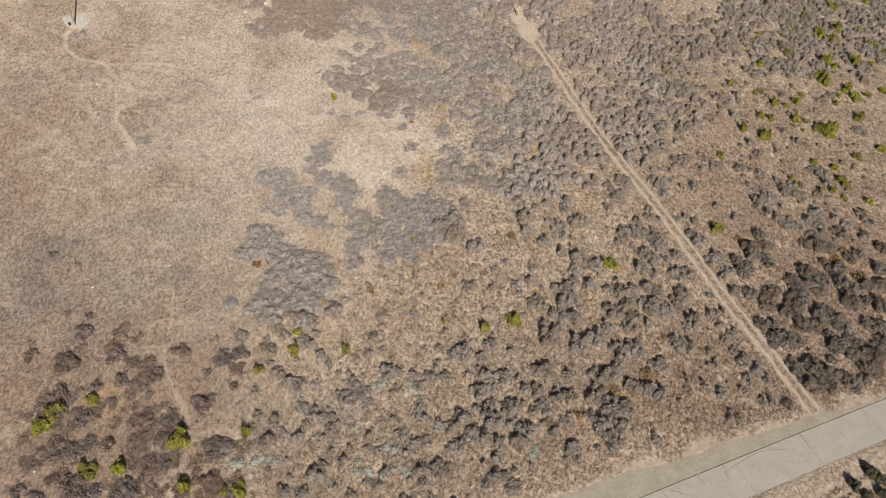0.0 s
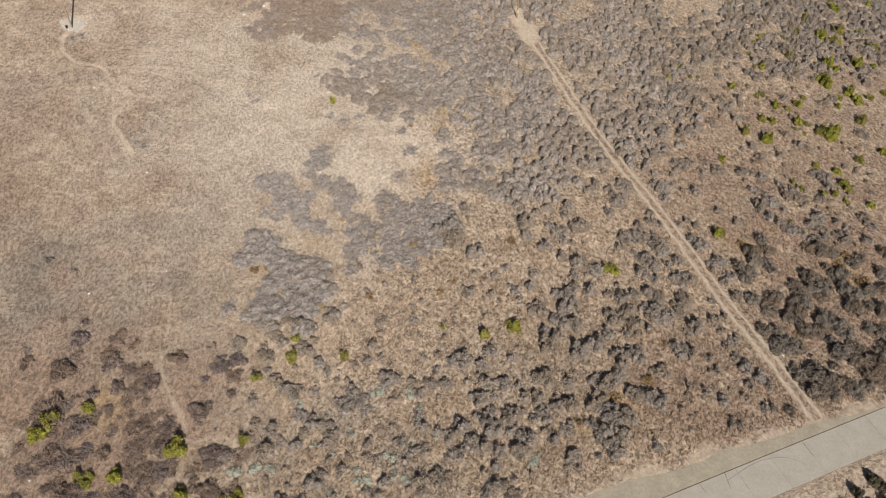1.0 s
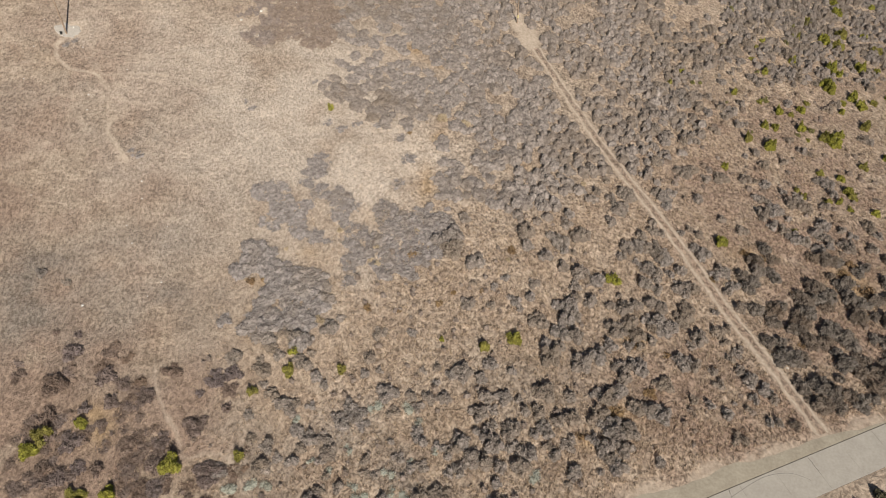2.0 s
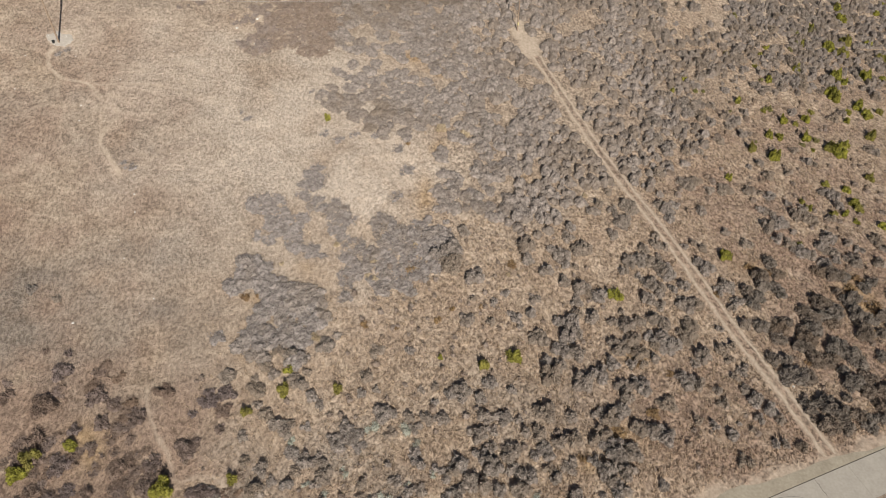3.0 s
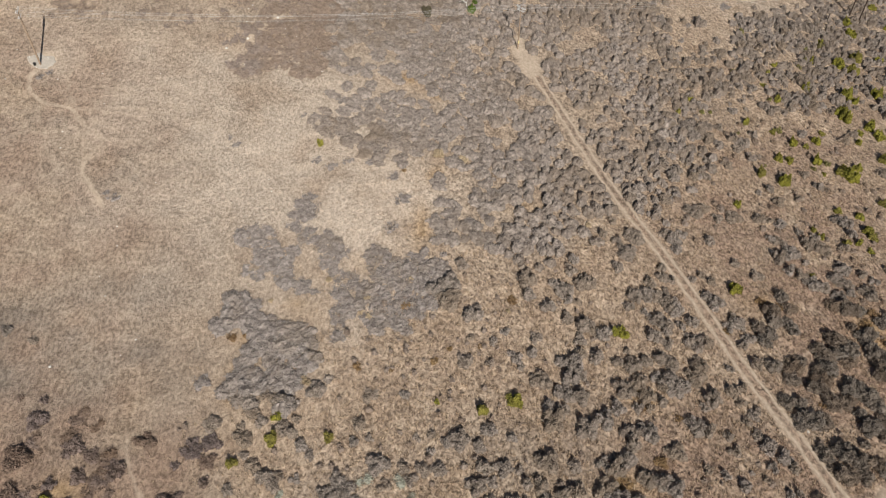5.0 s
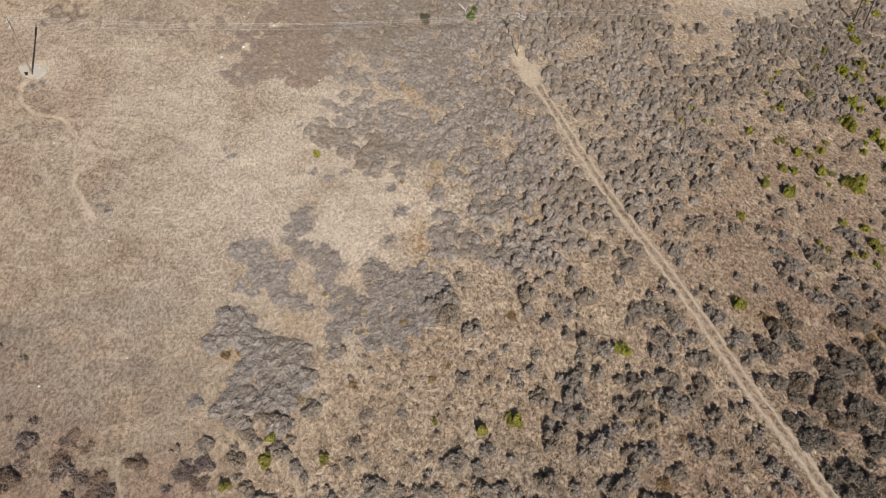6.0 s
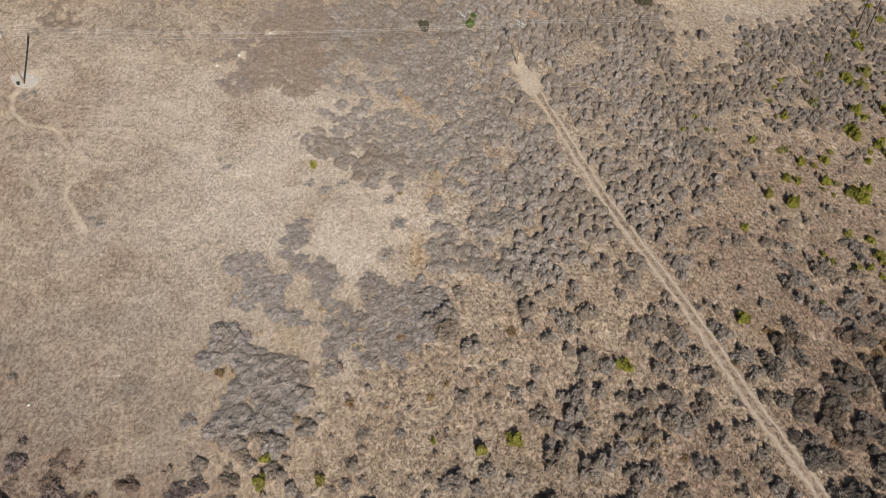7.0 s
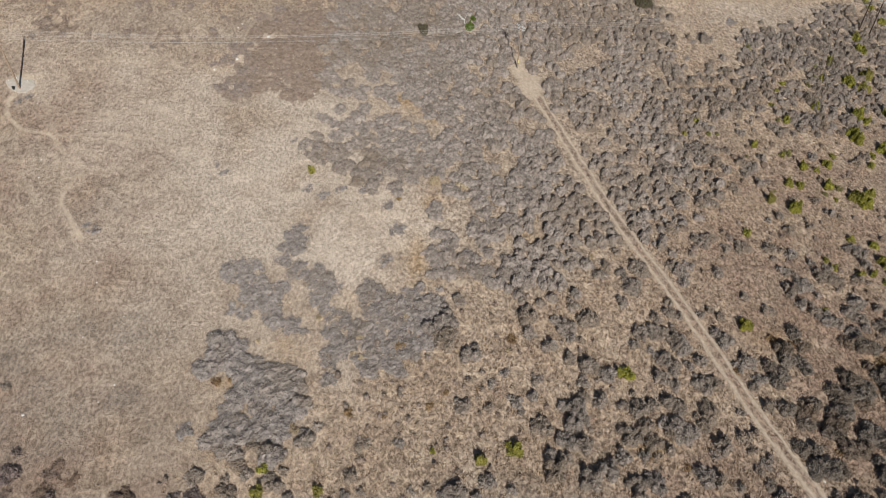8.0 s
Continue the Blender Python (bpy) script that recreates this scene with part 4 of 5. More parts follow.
SHRUBS_BANK_A = [(59.4, 70, 1), (59.6, 87, 1.5), (61.9, 86.4, 1.3), (62.1, 92.2, 1.6), (67.8, 91.8, 1.9), (65.6, 90.2, 1.4), (67.5, 88.6, 1.8), (68.8, 86.8, 1.8), (70.9, 87.8, 1.2), (62.9, 83.4, 2), (61.2, 83.4, 1.6), (65, 83.1, 1.6), (72.6, 90.1, 1.9), (74.2, 88.8, 2.1), (75.4, 87.2, 1.6), (79.3, 93.5, 1.9), (71.8, 85.2, 1.1), (72.7, 82.2, 2), (74.5, 81.1, 1.7), (75.8, 83.6, 1.5), (77.4, 81.3, 1.5), (80.6, 88.7, 1.2), (66.6, 78.1, 2.1), (67.7, 76.5, 1.9), (64.5, 74.7, 1.6), (66.1, 73.8, 1.6), (63.4, 77, 1.3), (62.6, 78.3, 1), (68.4, 73.9, 1.5), (71.2, 76, 1.4)]
SHRUBS_BANK_B = [(72.7, 74.5, 1.7), (76, 77.9, 1.5), (75.2, 75.6, 1.2), (70.6, 79.4, 0.9), (79.1, 80.4, 1.8), (81.7, 84, 1.8), (78.1, 77, 1.5), (83.3, 87.7, 1.6), (85.1, 92.9, 1.9), (76.1, 108.7, 1.5), (78.8, 108.2, 1.9), (80.5, 107.6, 1.5), (65.9, 110, 1.5), (66.9, 107.2, 1.5), (63.1, 106, 1.8), (63.1, 104, 1.5), (65.2, 103.5, 1.4), (65.9, 102.1, 1.2), (59.4, 101.6, 1.4), (61.1, 101.1, 1.5), (59.4, 99.4, 1.3), (59.4, 93.7, 1.4), (62.9, 94.4, 1.9), (64.9, 95.3, 1.3), (69.6, 96.8, 2.1), (72.9, 99.9, 2.1), (73.1, 97.1, 1.9), (69.9, 94.4, 1.9), (75.8, 98.7, 1.7), (73.9, 95.9, 1.5)]
SHRUBS_BANK_C = [(67.4, 93.6, 1.2), (79.8, 101.6, 2), (84, 105, 1.2), (77.7, 103.7, 1), (79.7, 98.3, 1.9), (82, 97.1, 1.4), (85.2, 98, 1.4), (79.5, 95, 1.4), (88, 98.4, 1.7), (89.4, 102.6, 1.6), (92.7, 108.8, 1.7), (85.9, 106.7, 1), (82.8, 94, 1.3)]
SHRUBS_BANK = SHRUBS_BANK_A + SHRUBS_BANK_B + SHRUBS_BANK_C
SHRUBS_HOLLOW_A = [(-62.3, 72, 2.3), (-54.6, 73.8, 1.6), (-47.6, 70.8, 1.8), (-61.6, 67.2, 1.6), (-44.4, 75.2, 1.8), (-39, 66.3, 1.9), (-34.6, 69.5, 0.9), (-37.2, 74.6, 2), (-34.7, 75.8, 1.5), (-34.6, 72.8, 1.4), (-39.2, 71.7, 0.8), (-43.5, 63.9, 1.7), (-43.8, 61.7, 1.1), (-47.9, 63.2, 1.9), (-57, 62.8, 2), (-60.6, 63, 1.2), (-59.7, 58.7, 1.3), (-55, 59.2, 1.2), (-52.6, 69.6, 1.2), (-63.4, 62.6, 1.1), (-30, 64, 0.5), (-61.1, 81, 0.7), (-64.7, 81.1, 0.6), (-61.1, 78, 1.6), (-68.3, 73.2, 1.2), (-51.7, 72.7, 1.3), (-56.5, 68.3, 1), (-57.5, 57.2, 1.6), (-55.5, 52.1, 2.5), (-58.7, 52.9, 1.2)]
SHRUBS_HOLLOW_B = [(-35.5, 58.9, 2.5), (-35.4, 53.5, 1.9), (-42.7, 56, 1.7), (-47.2, 51.9, 1.9), (-45.6, 53.6, 0.8), (-54.5, 58.7, 1.2), (-52, 58.7, 1.1), (-39.2, 51.3, 1.2), (-32.1, 51.5, 1), (-43.7, 60, 1.4), (-52.4, 51.4, 1.5), (-60.3, 50.4, 1.5), (-63, 51.1, 1.2)]
SHRUBS_HOLLOW = SHRUBS_HOLLOW_A + SHRUBS_HOLLOW_B
SHRUBS_UPPER_A = [(63.2, 159.7, 1.7), (83.3, 169.9, 1.5), (71.6, 150.5, 1.4), (70.3, 139.3, 0.8), (73.2, 140.3, 1.1), (51.2, 141, 1.6), (55.9, 141.7, 1.2), (59.3, 142.2, 1.1), (86.7, 142.6, 1), (58.2, 143, 1.2), (85.6, 143.4, 1.3), (52.5, 143.9, 1.6), (50.1, 145.4, 1.3), (78.1, 146.1, 0.7), (65.1, 146.9, 1.4), (83.4, 146.9, 1.3), (56.4, 147, 0.8), (60.6, 147.7, 1.1), (104.8, 149.2, 1.3), (103.5, 150, 1.6), (53.2, 150.7, 1.4), (56.7, 151.2, 1.1), (50.6, 151.2, 1.7), (73.8, 151.2, 0.7), (68.9, 153.3, 1.4), (64.8, 153.6, 1.4), (62.4, 155.2, 2), (70.8, 155.3, 2.1), (59.3, 155.7, 2), (69, 156.4, 1.5)]
SHRUBS_UPPER_B = [(61, 158, 2), (58.4, 158.9, 2), (74.7, 158.9, 1.3), (66.4, 160, 1.2), (98.6, 161.2, 1.6), (87.7, 161.5, 1.4), (101.9, 164, 1.3), (71.7, 166.9, 1.2), (53.7, 167, 1.5), (81.8, 168.5, 1.3), (85.8, 169.3, 1.1), (71.8, 169.8, 0.6), (80.9, 170.6, 1.6), (66.1, 170.8, 1.2), (88.3, 171, 1.3), (75.2, 171.6, 0.9), (99.2, 172.1, 1.3), (57.6, 172.3, 1.4), (114.8, 173.1, 1.6), (94.8, 173.5, 2), (55.8, 174.1, 1.5), (92.7, 174.3, 1.3), (63.3, 174.7, 1.6), (115.1, 175.5, 1.8), (70.4, 176.3, 1.4), (67.5, 176.8, 1.9), (95.8, 177.3, 1.7), (76.1, 177.6, 1.4), (80.2, 177.8, 1.3), (63.1, 180.4, 1.6)]
SHRUBS_UPPER_C = [(66.2, 180.7, 1.4), (96.7, 181.2, 2), (79.6, 182, 2), (101, 182.2, 1.4), (71.3, 182.9, 1.3), (90.3, 184.6, 1.4), (95.5, 184.6, 2.4), (64.1, 185, 1.3), (79.9, 185.8, 1.7), (76.2, 186.6, 1.5), (84.2, 186.8, 2), (59.8, 186.8, 1.8), (66.9, 187.4, 1), (105.7, 188.5, 1.4), (102.6, 189, 1.8), (57.3, 189.8, 1.9), (70.1, 190.7, 0.8), (75, 191.3, 1.7), (87.1, 191.4, 1.4), (123.2, 191.6, 1.9), (84.9, 192.1, 1.4), (90.5, 194.4, 1.8), (71.9, 195.1, 0.8), (82.1, 196.6, 1.6), (75.2, 197.3, 1.4), (88.1, 197.5, 1.8), (102.6, 198.3, 2.2), (107.7, 198.4, 1.8), (61.4, 198.6, 1.7), (85.1, 198.8, 1.4)]
SHRUBS_UPPER_D = [(123.9, 200.1, 1.5), (94.8, 200.2, 1.8), (100.8, 200.6, 1.5), (60.4, 202.2, 2.1), (110, 203.2, 1.7), (67.3, 203.8, 1), (71.9, 204.4, 2.3), (97.7, 206.7, 1.5), (85.3, 208.5, 1.5), (97.7, 209.5, 1.9), (109.4, 210.3, 2.3), (88, 210.8, 1.5), (102.6, 211.1, 2.3), (126.9, 211.2, 1.8), (107.2, 211.7, 2.7), (93.4, 212.5, 1.5), (92.5, 213.7, 1.9), (122.7, 214.5, 1.6), (125.9, 215.5, 1.8), (98.8, 215.8, 1.2)]
SHRUBS_UPPER = SHRUBS_UPPER_A + SHRUBS_UPPER_B + SHRUBS_UPPER_C + SHRUBS_UPPER_D
GREEN_EAST_A = [(77.6, 143.6, 2), (93.2, 149.1, 1.8), (94.9, 147.3, 2.3), (97.6, 150.7, 1.4), (107.7, 167.7, 1.8), (109.1, 164.4, 1.9), (102.1, 170.1, 2.2), (101.3, 172.3, 1.3), (115.9, 182.7, 2), (106.4, 180.2, 2), (107.8, 178, 1.4), (109.9, 195.3, 2.2), (116.9, 200.1, 2.1), (113.2, 192.8, 2.2), (124.3, 200.7, 1.6), (106.1, 155.3, 1.7), (87.9, 151.5, 1.4), (88.7, 147.8, 0.8), (72.6, 145.2, 1.3), (78.8, 151.2, 1.4), (81.3, 151, 1.1), (84.1, 157.4, 1.3), (87.3, 157, 1), (90.6, 159.3, 1.4), (93.3, 163, 1.1), (80.1, 161, 1.1), (74, 163.2, 1.1), (102.3, 160.9, 1.1), (61.5, 169.5, 0.9), (86.9, 186.5, 0.9)]
GREEN_EAST_B = [(89.5, 189.8, 0.9), (83.6, 179.8, 0.9), (85.6, 174.4, 1.3), (76.5, 183.8, 0.9), (95.6, 181, 1.1), (101.9, 194.5, 1), (121.9, 220, 1.6), (121.2, 213.4, 1.9), (135.9, 221.5, 1.4), (108.3, 205.4, 1), (125.8, 194, 1.9), (121.5, 183.3, 1.2), (57.5, 164.2, 0.8), (113, 166.4, 1), (103.8, 164.6, 1), (106.8, 143.5, 1.6), (119.4, 170.1, 1.5), (129.5, 190.7, 1.9), (57, 110.8, 1.2), (64.3, 134.5, 1.1), (87.2, 135.8, 1), (91.6, 134.6, 1.4), (91.6, 130, 1.6), (92.1, 127.9, 1.1), (79.2, 129, 0.9), (80, 126.9, 0.9), (74.5, 116.3, 0.7), (85.4, 125.8, 0.9), (88.1, 126.1, 0.9), (89.9, 124.2, 1)]
GREEN_EAST_C = [(99.5, 139.5, 1.3), (95.4, 123.5, 1.3), (33, 99.5, 1.6), (12.9, 84.9, 1.4), (7.5, 82.7, 1), (108.3, 205.5, 1.2), (122, 219.3, 1.5), (120.3, 213.1, 1.8), (135.6, 241, 1.4), (135.3, 244.8, 1.4), (136.1, 233.1, 1.6), (141.7, 228.7, 1.7)]
GREEN_EAST = GREEN_EAST_A + GREEN_EAST_B + GREEN_EAST_C
DULL_GREEN = [(84, 203.6, 1.1), (107.7, 203.5, 1.2), (101.8, 199.9, 0.9), (99.8, 194.4, 0.9), (97.1, 191, 0.9), (83.4, 174, 0.8), (63.7, 165.3, 0.7), (65.8, 165.5, 0.5), (81.9, 161.5, 0.9), (71, 159.1, 0.6), (90.5, 151.3, 0.8), (86.5, 149.4, 0.8), (74.5, 148.7, 0.6)]
GREEN_SLOPE = [(-25.5, 76.2, 1.3), (-25.1, 79.9, 0.9), (-16.9, 77, 0.8), (-30.9, 72.3, 0.8), (-24.5, 139.7, 0.7), (0.1, 83.9, 0.5), (-63.1, 61, 1.3), (-61.3, 63.4, 1.4), (-56.3, 65.7, 1), (-41.1, 59.8, 1.4), (-31.4, 61.5, 0.8), (-53.5, 54.5, 1.3), (-49.5, 55, 1.3), (-38.9, 52.5, 1), (-30.9, 52.4, 1.2), (-32.9, 51.9, 0.7)]
ROADSIDE = [(69, 57.9, 1.2), (65.3, 55.5, 1.1), (69.9, 56.4, 0.9), (66.7, 53.5, 1.1), (69.2, 54.1, 1)]
RUSTY_SPOTS = [(34, 87.3, 0.9), (34.5, 84.5, 0.8), (46.9, 86.3, 1), (35.6, 75, 1.2), (40.1, 82.8, 0.8), (47.8, 80.2, 0.8), (80.9, 105, 1.5), (66.4, 86.7, 1.1), (61.4, 108.4, 1), (64.5, 107.2, 1.1), (-13.5, 90, 0.8), (53.3, 101.5, 0.9), (13.6, 105.6, 0.9), (2.3, 94, 0.6), (83.5, 100.4, 1.8), (83.6, 107.4, 1.3), (-7.6, 89.3, 0.5), (7.4, 94.9, 0.5), (-4.5, 102.7, 1), (29.4, 71.7, 1.4), (22.4, 66.8, 0.9), (80.2, 93.6, 1.5), (-7, 135, 0.6), (39.9, 102.5, 0.6), (-13.3, 89.4, 0.7), (13.6, 104.7, 0.9), (-0.4, 91.5, 0.8), (9.2, 91.5, 0.6), (-34.9, 93.7, 1), (-32.6, 94.5, 0.8), (-6, 102.3, 0.8), (35.5, 75.2, 1.1)]
BRUSH_SPOTS = [(-9.3, 133.5, 2), (-7.4, 127.6, 2.2), (-9.2, 120.3, 2.3), (-25.7, 125.4, 2.2), (-26.4, 122.3, 1.5), (-24.8, 117.5, 2.1), (-21.9, 134.3, 1.8), (-24.7, 135.4, 1.4), (-18.8, 136.2, 1.6), (-41.1, 137.3, 1.4), (-42.4, 138.6, 0.9), (-60.9, 120.9, 1.6), (-21.4, 153.5, 1.7), (-14.4, 136.8, 1.6), (-28.8, 147.4, 1), (-82.4, 148.7, 1.2), (-81, 150.4, 1.1), (-62.6, 121.9, 1.1), (68.1, 202.9, 1.5), (59.3, 210.4, 1.7), (81.9, 216.1, 2.5), (64.7, 194.7, 1.3), (-38.4, 85.9, 2.1)]
SAGE_SPOTS = [(-10.7, 70.7, 1.1), (-5.7, 70.5, 1.1), (-23.4, 67.9, 0.7), (-14.7, 63.2, 0.9), (-3.9, 68.2, 0.7), (-1.1, 63.2, 0.7), (-5, 61.8, 0.6), (-32.2, 56.8, 1.1), (-29.3, 57.3, 1), (-26.6, 57, 1), (-17.3, 59.6, 1), (-13.6, 57.4, 1), (-12.6, 55.9, 1.3), (-8.4, 59.9, 1.2), (-7.8, 56.7, 1), (-5.6, 56.3, 0.9), (-17.1, 53.3, 0.9), (-20.1, 61.3, 0.7), (15, 59.7, 1.2), (-29.8, 50, 0.8)]
STRAW_SPOTS = [(0.2, 140.5, 1.4), (5.5, 139.6, 1.1), (5.8, 178.7, 0.7), (-21.3, 86.2, 0.8), (-13.5, 100.4, 0.6), (-12.1, 99.6, 0.7), (-12.6, 103.3, 0.6), (-19.7, 106.7, 0.7), (-29.3, 101.5, 0.5), (-21.8, 86.5, 0.9), (-4.8, 108.4, 0.5), (12.9, 102.7, 0.5), (30.4, 125, 0.7), (12, 129.9, 0.7)]
FRESH_SPOTS = [(8.3, 191.8, 1.25), (9.2, 195.1, 0.7)]
ROUND_SPOTS = [(-3, 187.5, 1.6), (56.9, 215.5, 2.4)]
NAMED = SHRUBS_MEADOW + SHRUBS_SLOPE + SHRUBS_BANK + SHRUBS_HOLLOW + SHRUBS_UPPER + GREEN_EAST + DULL_GREEN + GREEN_SLOPE + BRUSH_SPOTS + [(x, y, 1.8 * r) for x, y, r in FRESH_SPOTS] + [(x, y, 1.3 * r) for x, y, r in ROUND_SPOTS]
plant_grey(SHRUBS_MEADOW, tall=1.15)
plant_grey(SHRUBS_SLOPE, "low grey-brown shrub with ragged twigs on the slope", "slope shrubs", 0.88, called="low_shrub")
plant_dark(SHRUBS_BANK, tall=1.1, spread_by=1.1)
plant_hollow(SHRUBS_HOLLOW, tall=0.95, spread_by=1.08)
plant_grey(SHRUBS_UPPER, "rounded grey leafless shrub on the brown eastern slope", "eastern shrubs", 1.25, called="round_shrub")
plant_green([(x, y, r * (0.85 if y > 115 else 1.0)) for x, y, r in GREEN_EAST])
plant_dull(DULL_GREEN)
plant_green([(x, y, r * 1.15 if y < 70 else r) for x, y, r in GREEN_SLOPE])
plant_round(ROADSIDE, "dark olive bush on the road verge", "roadside bushes", 1.15)
plant_rusty(RUSTY_SPOTS)
plant_brush(BRUSH_SPOTS)
plant_sage(SAGE_SPOTS, spread_by=1.2)
plant_straw(STRAW_SPOTS)
plant_lush(FRESH_SPOTS)
plant_round(ROUND_SPOTS)


# ---- thicket and scattered scrub ----
def scatter(poly, gap, seed, jitter=0.42, fray=2.0):
    P = np.array(poly)
    rng = np.random.default_rng(seed)
    x, y = np.meshgrid(np.arange(P[:, 0].min() - 3, P[:, 0].max() + 3, gap), np.arange(P[:, 1].min() - 3, P[:, 1].max() + 3, gap * 0.9))
    x[1::2] += gap / 2
    x, y = x.ravel() + rng.uniform(-jitter, jitter, x.size) * gap, y.ravel() + rng.uniform(-jitter, jitter, x.size) * gap
    k = inside(x + fray * (fbm(x, y, 5, 2, seed) + 0.25 * rng.normal(size=x.size)), y + fray * (fbm(x, y, 5, 2, seed + 9) + 0.25 * rng.normal(size=x.size)), poly)
    return x[k], y[k], rng


def clear(x, y, trail=2.1, named=0.8):
    """True where no path, pad, road or single shrub stands."""
    k = (line_distance(x, y, TRAIL) > trail) & (bare_soil(x, y) < 0.45)
    s, v = road_sv(x, y)
    k &= (v < -apron_width(s) - 2.0) | (v > 10)
    for cx, cy, r in CLEARINGS:
        k &= np.hypot((x - cx) / 1.5, y - cy) > r * (0.75 + 0.5 * value_noise(x, y, 1.5, 15))
    for nx, ny, r in NAMED:
        k &= np.hypot(x - nx, y - ny) > r * named
    return k


def canopy(name, x, y, r, tall, tone, rng, mat, label, category="scrub", grid=0.36, rough=0.5, dense=32.0, length=0.27, width=0.16, spread=0.8, lift=0.25):
    """Close brush that nobody could count: one uneven blanket of crowns with twigs standing out of it."""
    x0, y0 = x.min() - 3, y.min() - 3
    nx, ny = int((x.max() + 3 - x0) / grid) + 1, int((y.max() + 3 - y0) / grid) + 1
    H, T = np.full((ny, nx), -1.0), np.zeros((ny, nx))
    gx, gy = x0 + grid * np.arange(nx), y0 + grid * np.arange(ny)
    wobx, woby = [0.55 * fbm(*np.meshgrid(gx, gy), 1.4, 3, s) for s in (201, 207)]
    for i in range(len(x)):
        w = r[i] * 1.5
        a, b = max(0, int((x[i] - w - x0) / grid)), min(nx, int((x[i] + w - x0) / grid) + 2)
        c, d = max(0, int((y[i] - w - y0) / grid)), min(ny, int((y[i] + w - y0) / grid) + 2)
        turn = rng.uniform(0, math.pi)
        u, v = gx[None, a:b] - x[i] + wobx[c:d, a:b] * r[i], gy[c:d, None] - y[i] + woby[c:d, a:b] * r[i]
        p, q = (u * math.cos(turn) + v * math.sin(turn)) * 1.12, (v * math.cos(turn) - u * math.sin(turn)) * 0.9
        h = tall[i] * (1.0 - (p * p + q * q) / r[i] ** 2)
        h = np.where(h > 0, np.sqrt(np.maximum(h, 0) * tall[i]), h)
        up = h > H[c:d, a:b]
        H[c:d, a:b][up] = h[up]
        T[c:d, a:b][up] = tone[i]
    X, Y = np.meshgrid(gx, gy)
    on = H > 0.02
    bumpy = 1 + rough * (0.8 * fbm(X, Y, 0.9, 2, 301) + 0.2 * rng.normal(size=H.shape).clip(-1.5, 1.5))
    Z = height(X.ravel(), Y.ravel()).reshape(X.shape) + np.where(on, np.maximum(H * bumpy, 0.05), -0.15)
    X, Y = X + 0.3 * grid * rng.uniform(-1, 1, X.shape), Y + 0.3 * grid * rng.uniform(-1, 1, X.shape)
    i = (np.arange(ny - 1)[:, None] * nx + np.arange(nx - 1)[None, :]).ravel()
    o = on.ravel()
    i = i[o[i] | o[i + 1] | o[i + nx] | o[i + nx + 1]]
    F = np.concatenate([np.stack([i, i + 1, i + nx + 1], 1), np.stack([i, i + nx + 1, i + nx], 1)])
    V = np.stack([X.ravel(), Y.ravel(), Z.ravel()], 1)
    used, F = np.unique(F, return_inverse=True)
    F = F.reshape(-1, 3)
    V, tn = V[used], T.ravel()[used]
    tri = V[F]
    cross = np.cross(tri[:, 1] - tri[:, 0], tri[:, 2] - tri[:, 0])
    area = np.linalg.norm(cross, axis=1)
    n = int(dense * area.sum() / 2)
    pick = rng.choice(len(F), n, p=area / area.sum())
    P = (tri[pick] * rng.dirichlet((1, 1, 1), n)[:, :, None]).sum(1)
    TV, TF = twigs_on(rng, P, cross[pick] / area[pick][:, None], length, width, spread, lift)
    tones = np.concatenate([tn, np.repeat(np.clip(tn[F[pick, 0]] + rng.uniform(-0.2, 0.2, n), 0, 1), 3)])
    V[:, 2] -= 0.12
    ob = new(name, tri_mesh(name, np.concatenate([V, TV]), np.concatenate([F, TF + len(V)]), [mat], None, {"tone": tones}))
    return tagged(ob, label, category, kind="stuff")


def plant_thicket(name, poly, gap, lo, hi, seed, label, fray=2.0, keep=1.0, gaps=0.0, brown=0.5, tall=0.9, low=0.0, named=0.8, mat=None, **kw):
    x, y, rng = scatter(poly, gap, seed, fray=fray)
    k = clear(x, y, 2.1, named) & (y < 246) & (rng.uniform(0, 1, len(x)) < keep)
    if gaps:
        k &= fbm(x, y, 5, 3, seed + 3) > gaps - 1
    x, y = x[k], y[k]
    r = rng.uniform(lo, hi, len(x)) * (1 - 0.14 * step(x, 12, 40))
    tone = np.clip(brown + 0.2 * step(x, 15, 45) + 0.6 * fbm(x, y, 16, 2, seed + 5) + rng.uniform(-0.35, 0.35, len(x)), 0, 1)
    # the western mats lie lower and wider
    flat = low * (1 - step(x, -6, 22))
    high = tall * np.sqrt(r) * (1 - flat) * rng.uniform(0.65, 1.3, len(x))
    return canopy(name, x, y, r * (1 + 0.5 * flat), high, tone, rng, mat or TWIG_S, label, **kw)


plant_thicket("thicket", THICKET, 2.05, 0.8, 1.4, 101, "dense grey leafless chaparral thicket covering the slope", fray=4.5, keep=0.98, gaps=0.66, tall=1.15, low=0.55, brown=0.42)
for at, (poly, seed) in enumerate(((MAT_A, 131), (MAT_B, 132), (MAT_C, 133))):
    plant_thicket("brush_mat", poly, 1.35, 0.6, 1.5, seed, "low matted grey brush lying in pale grass", fray=1.2, keep=0.98, gaps=0.45, tall=(0.27, 0.22, 0.40)[at], brown=0.2, rough=0.9, mat=TWIG_MAT)
plant_thicket("knoll_thicket", KNOLL, 1.5, 0.6, 1.8, 102, "dense grey shrubs matted together on the knoll", fray=2.4, keep=0.94, gaps=0.62, tall=0.6, brown=0.55, rough=0.8, mat=TWIG_MAT)
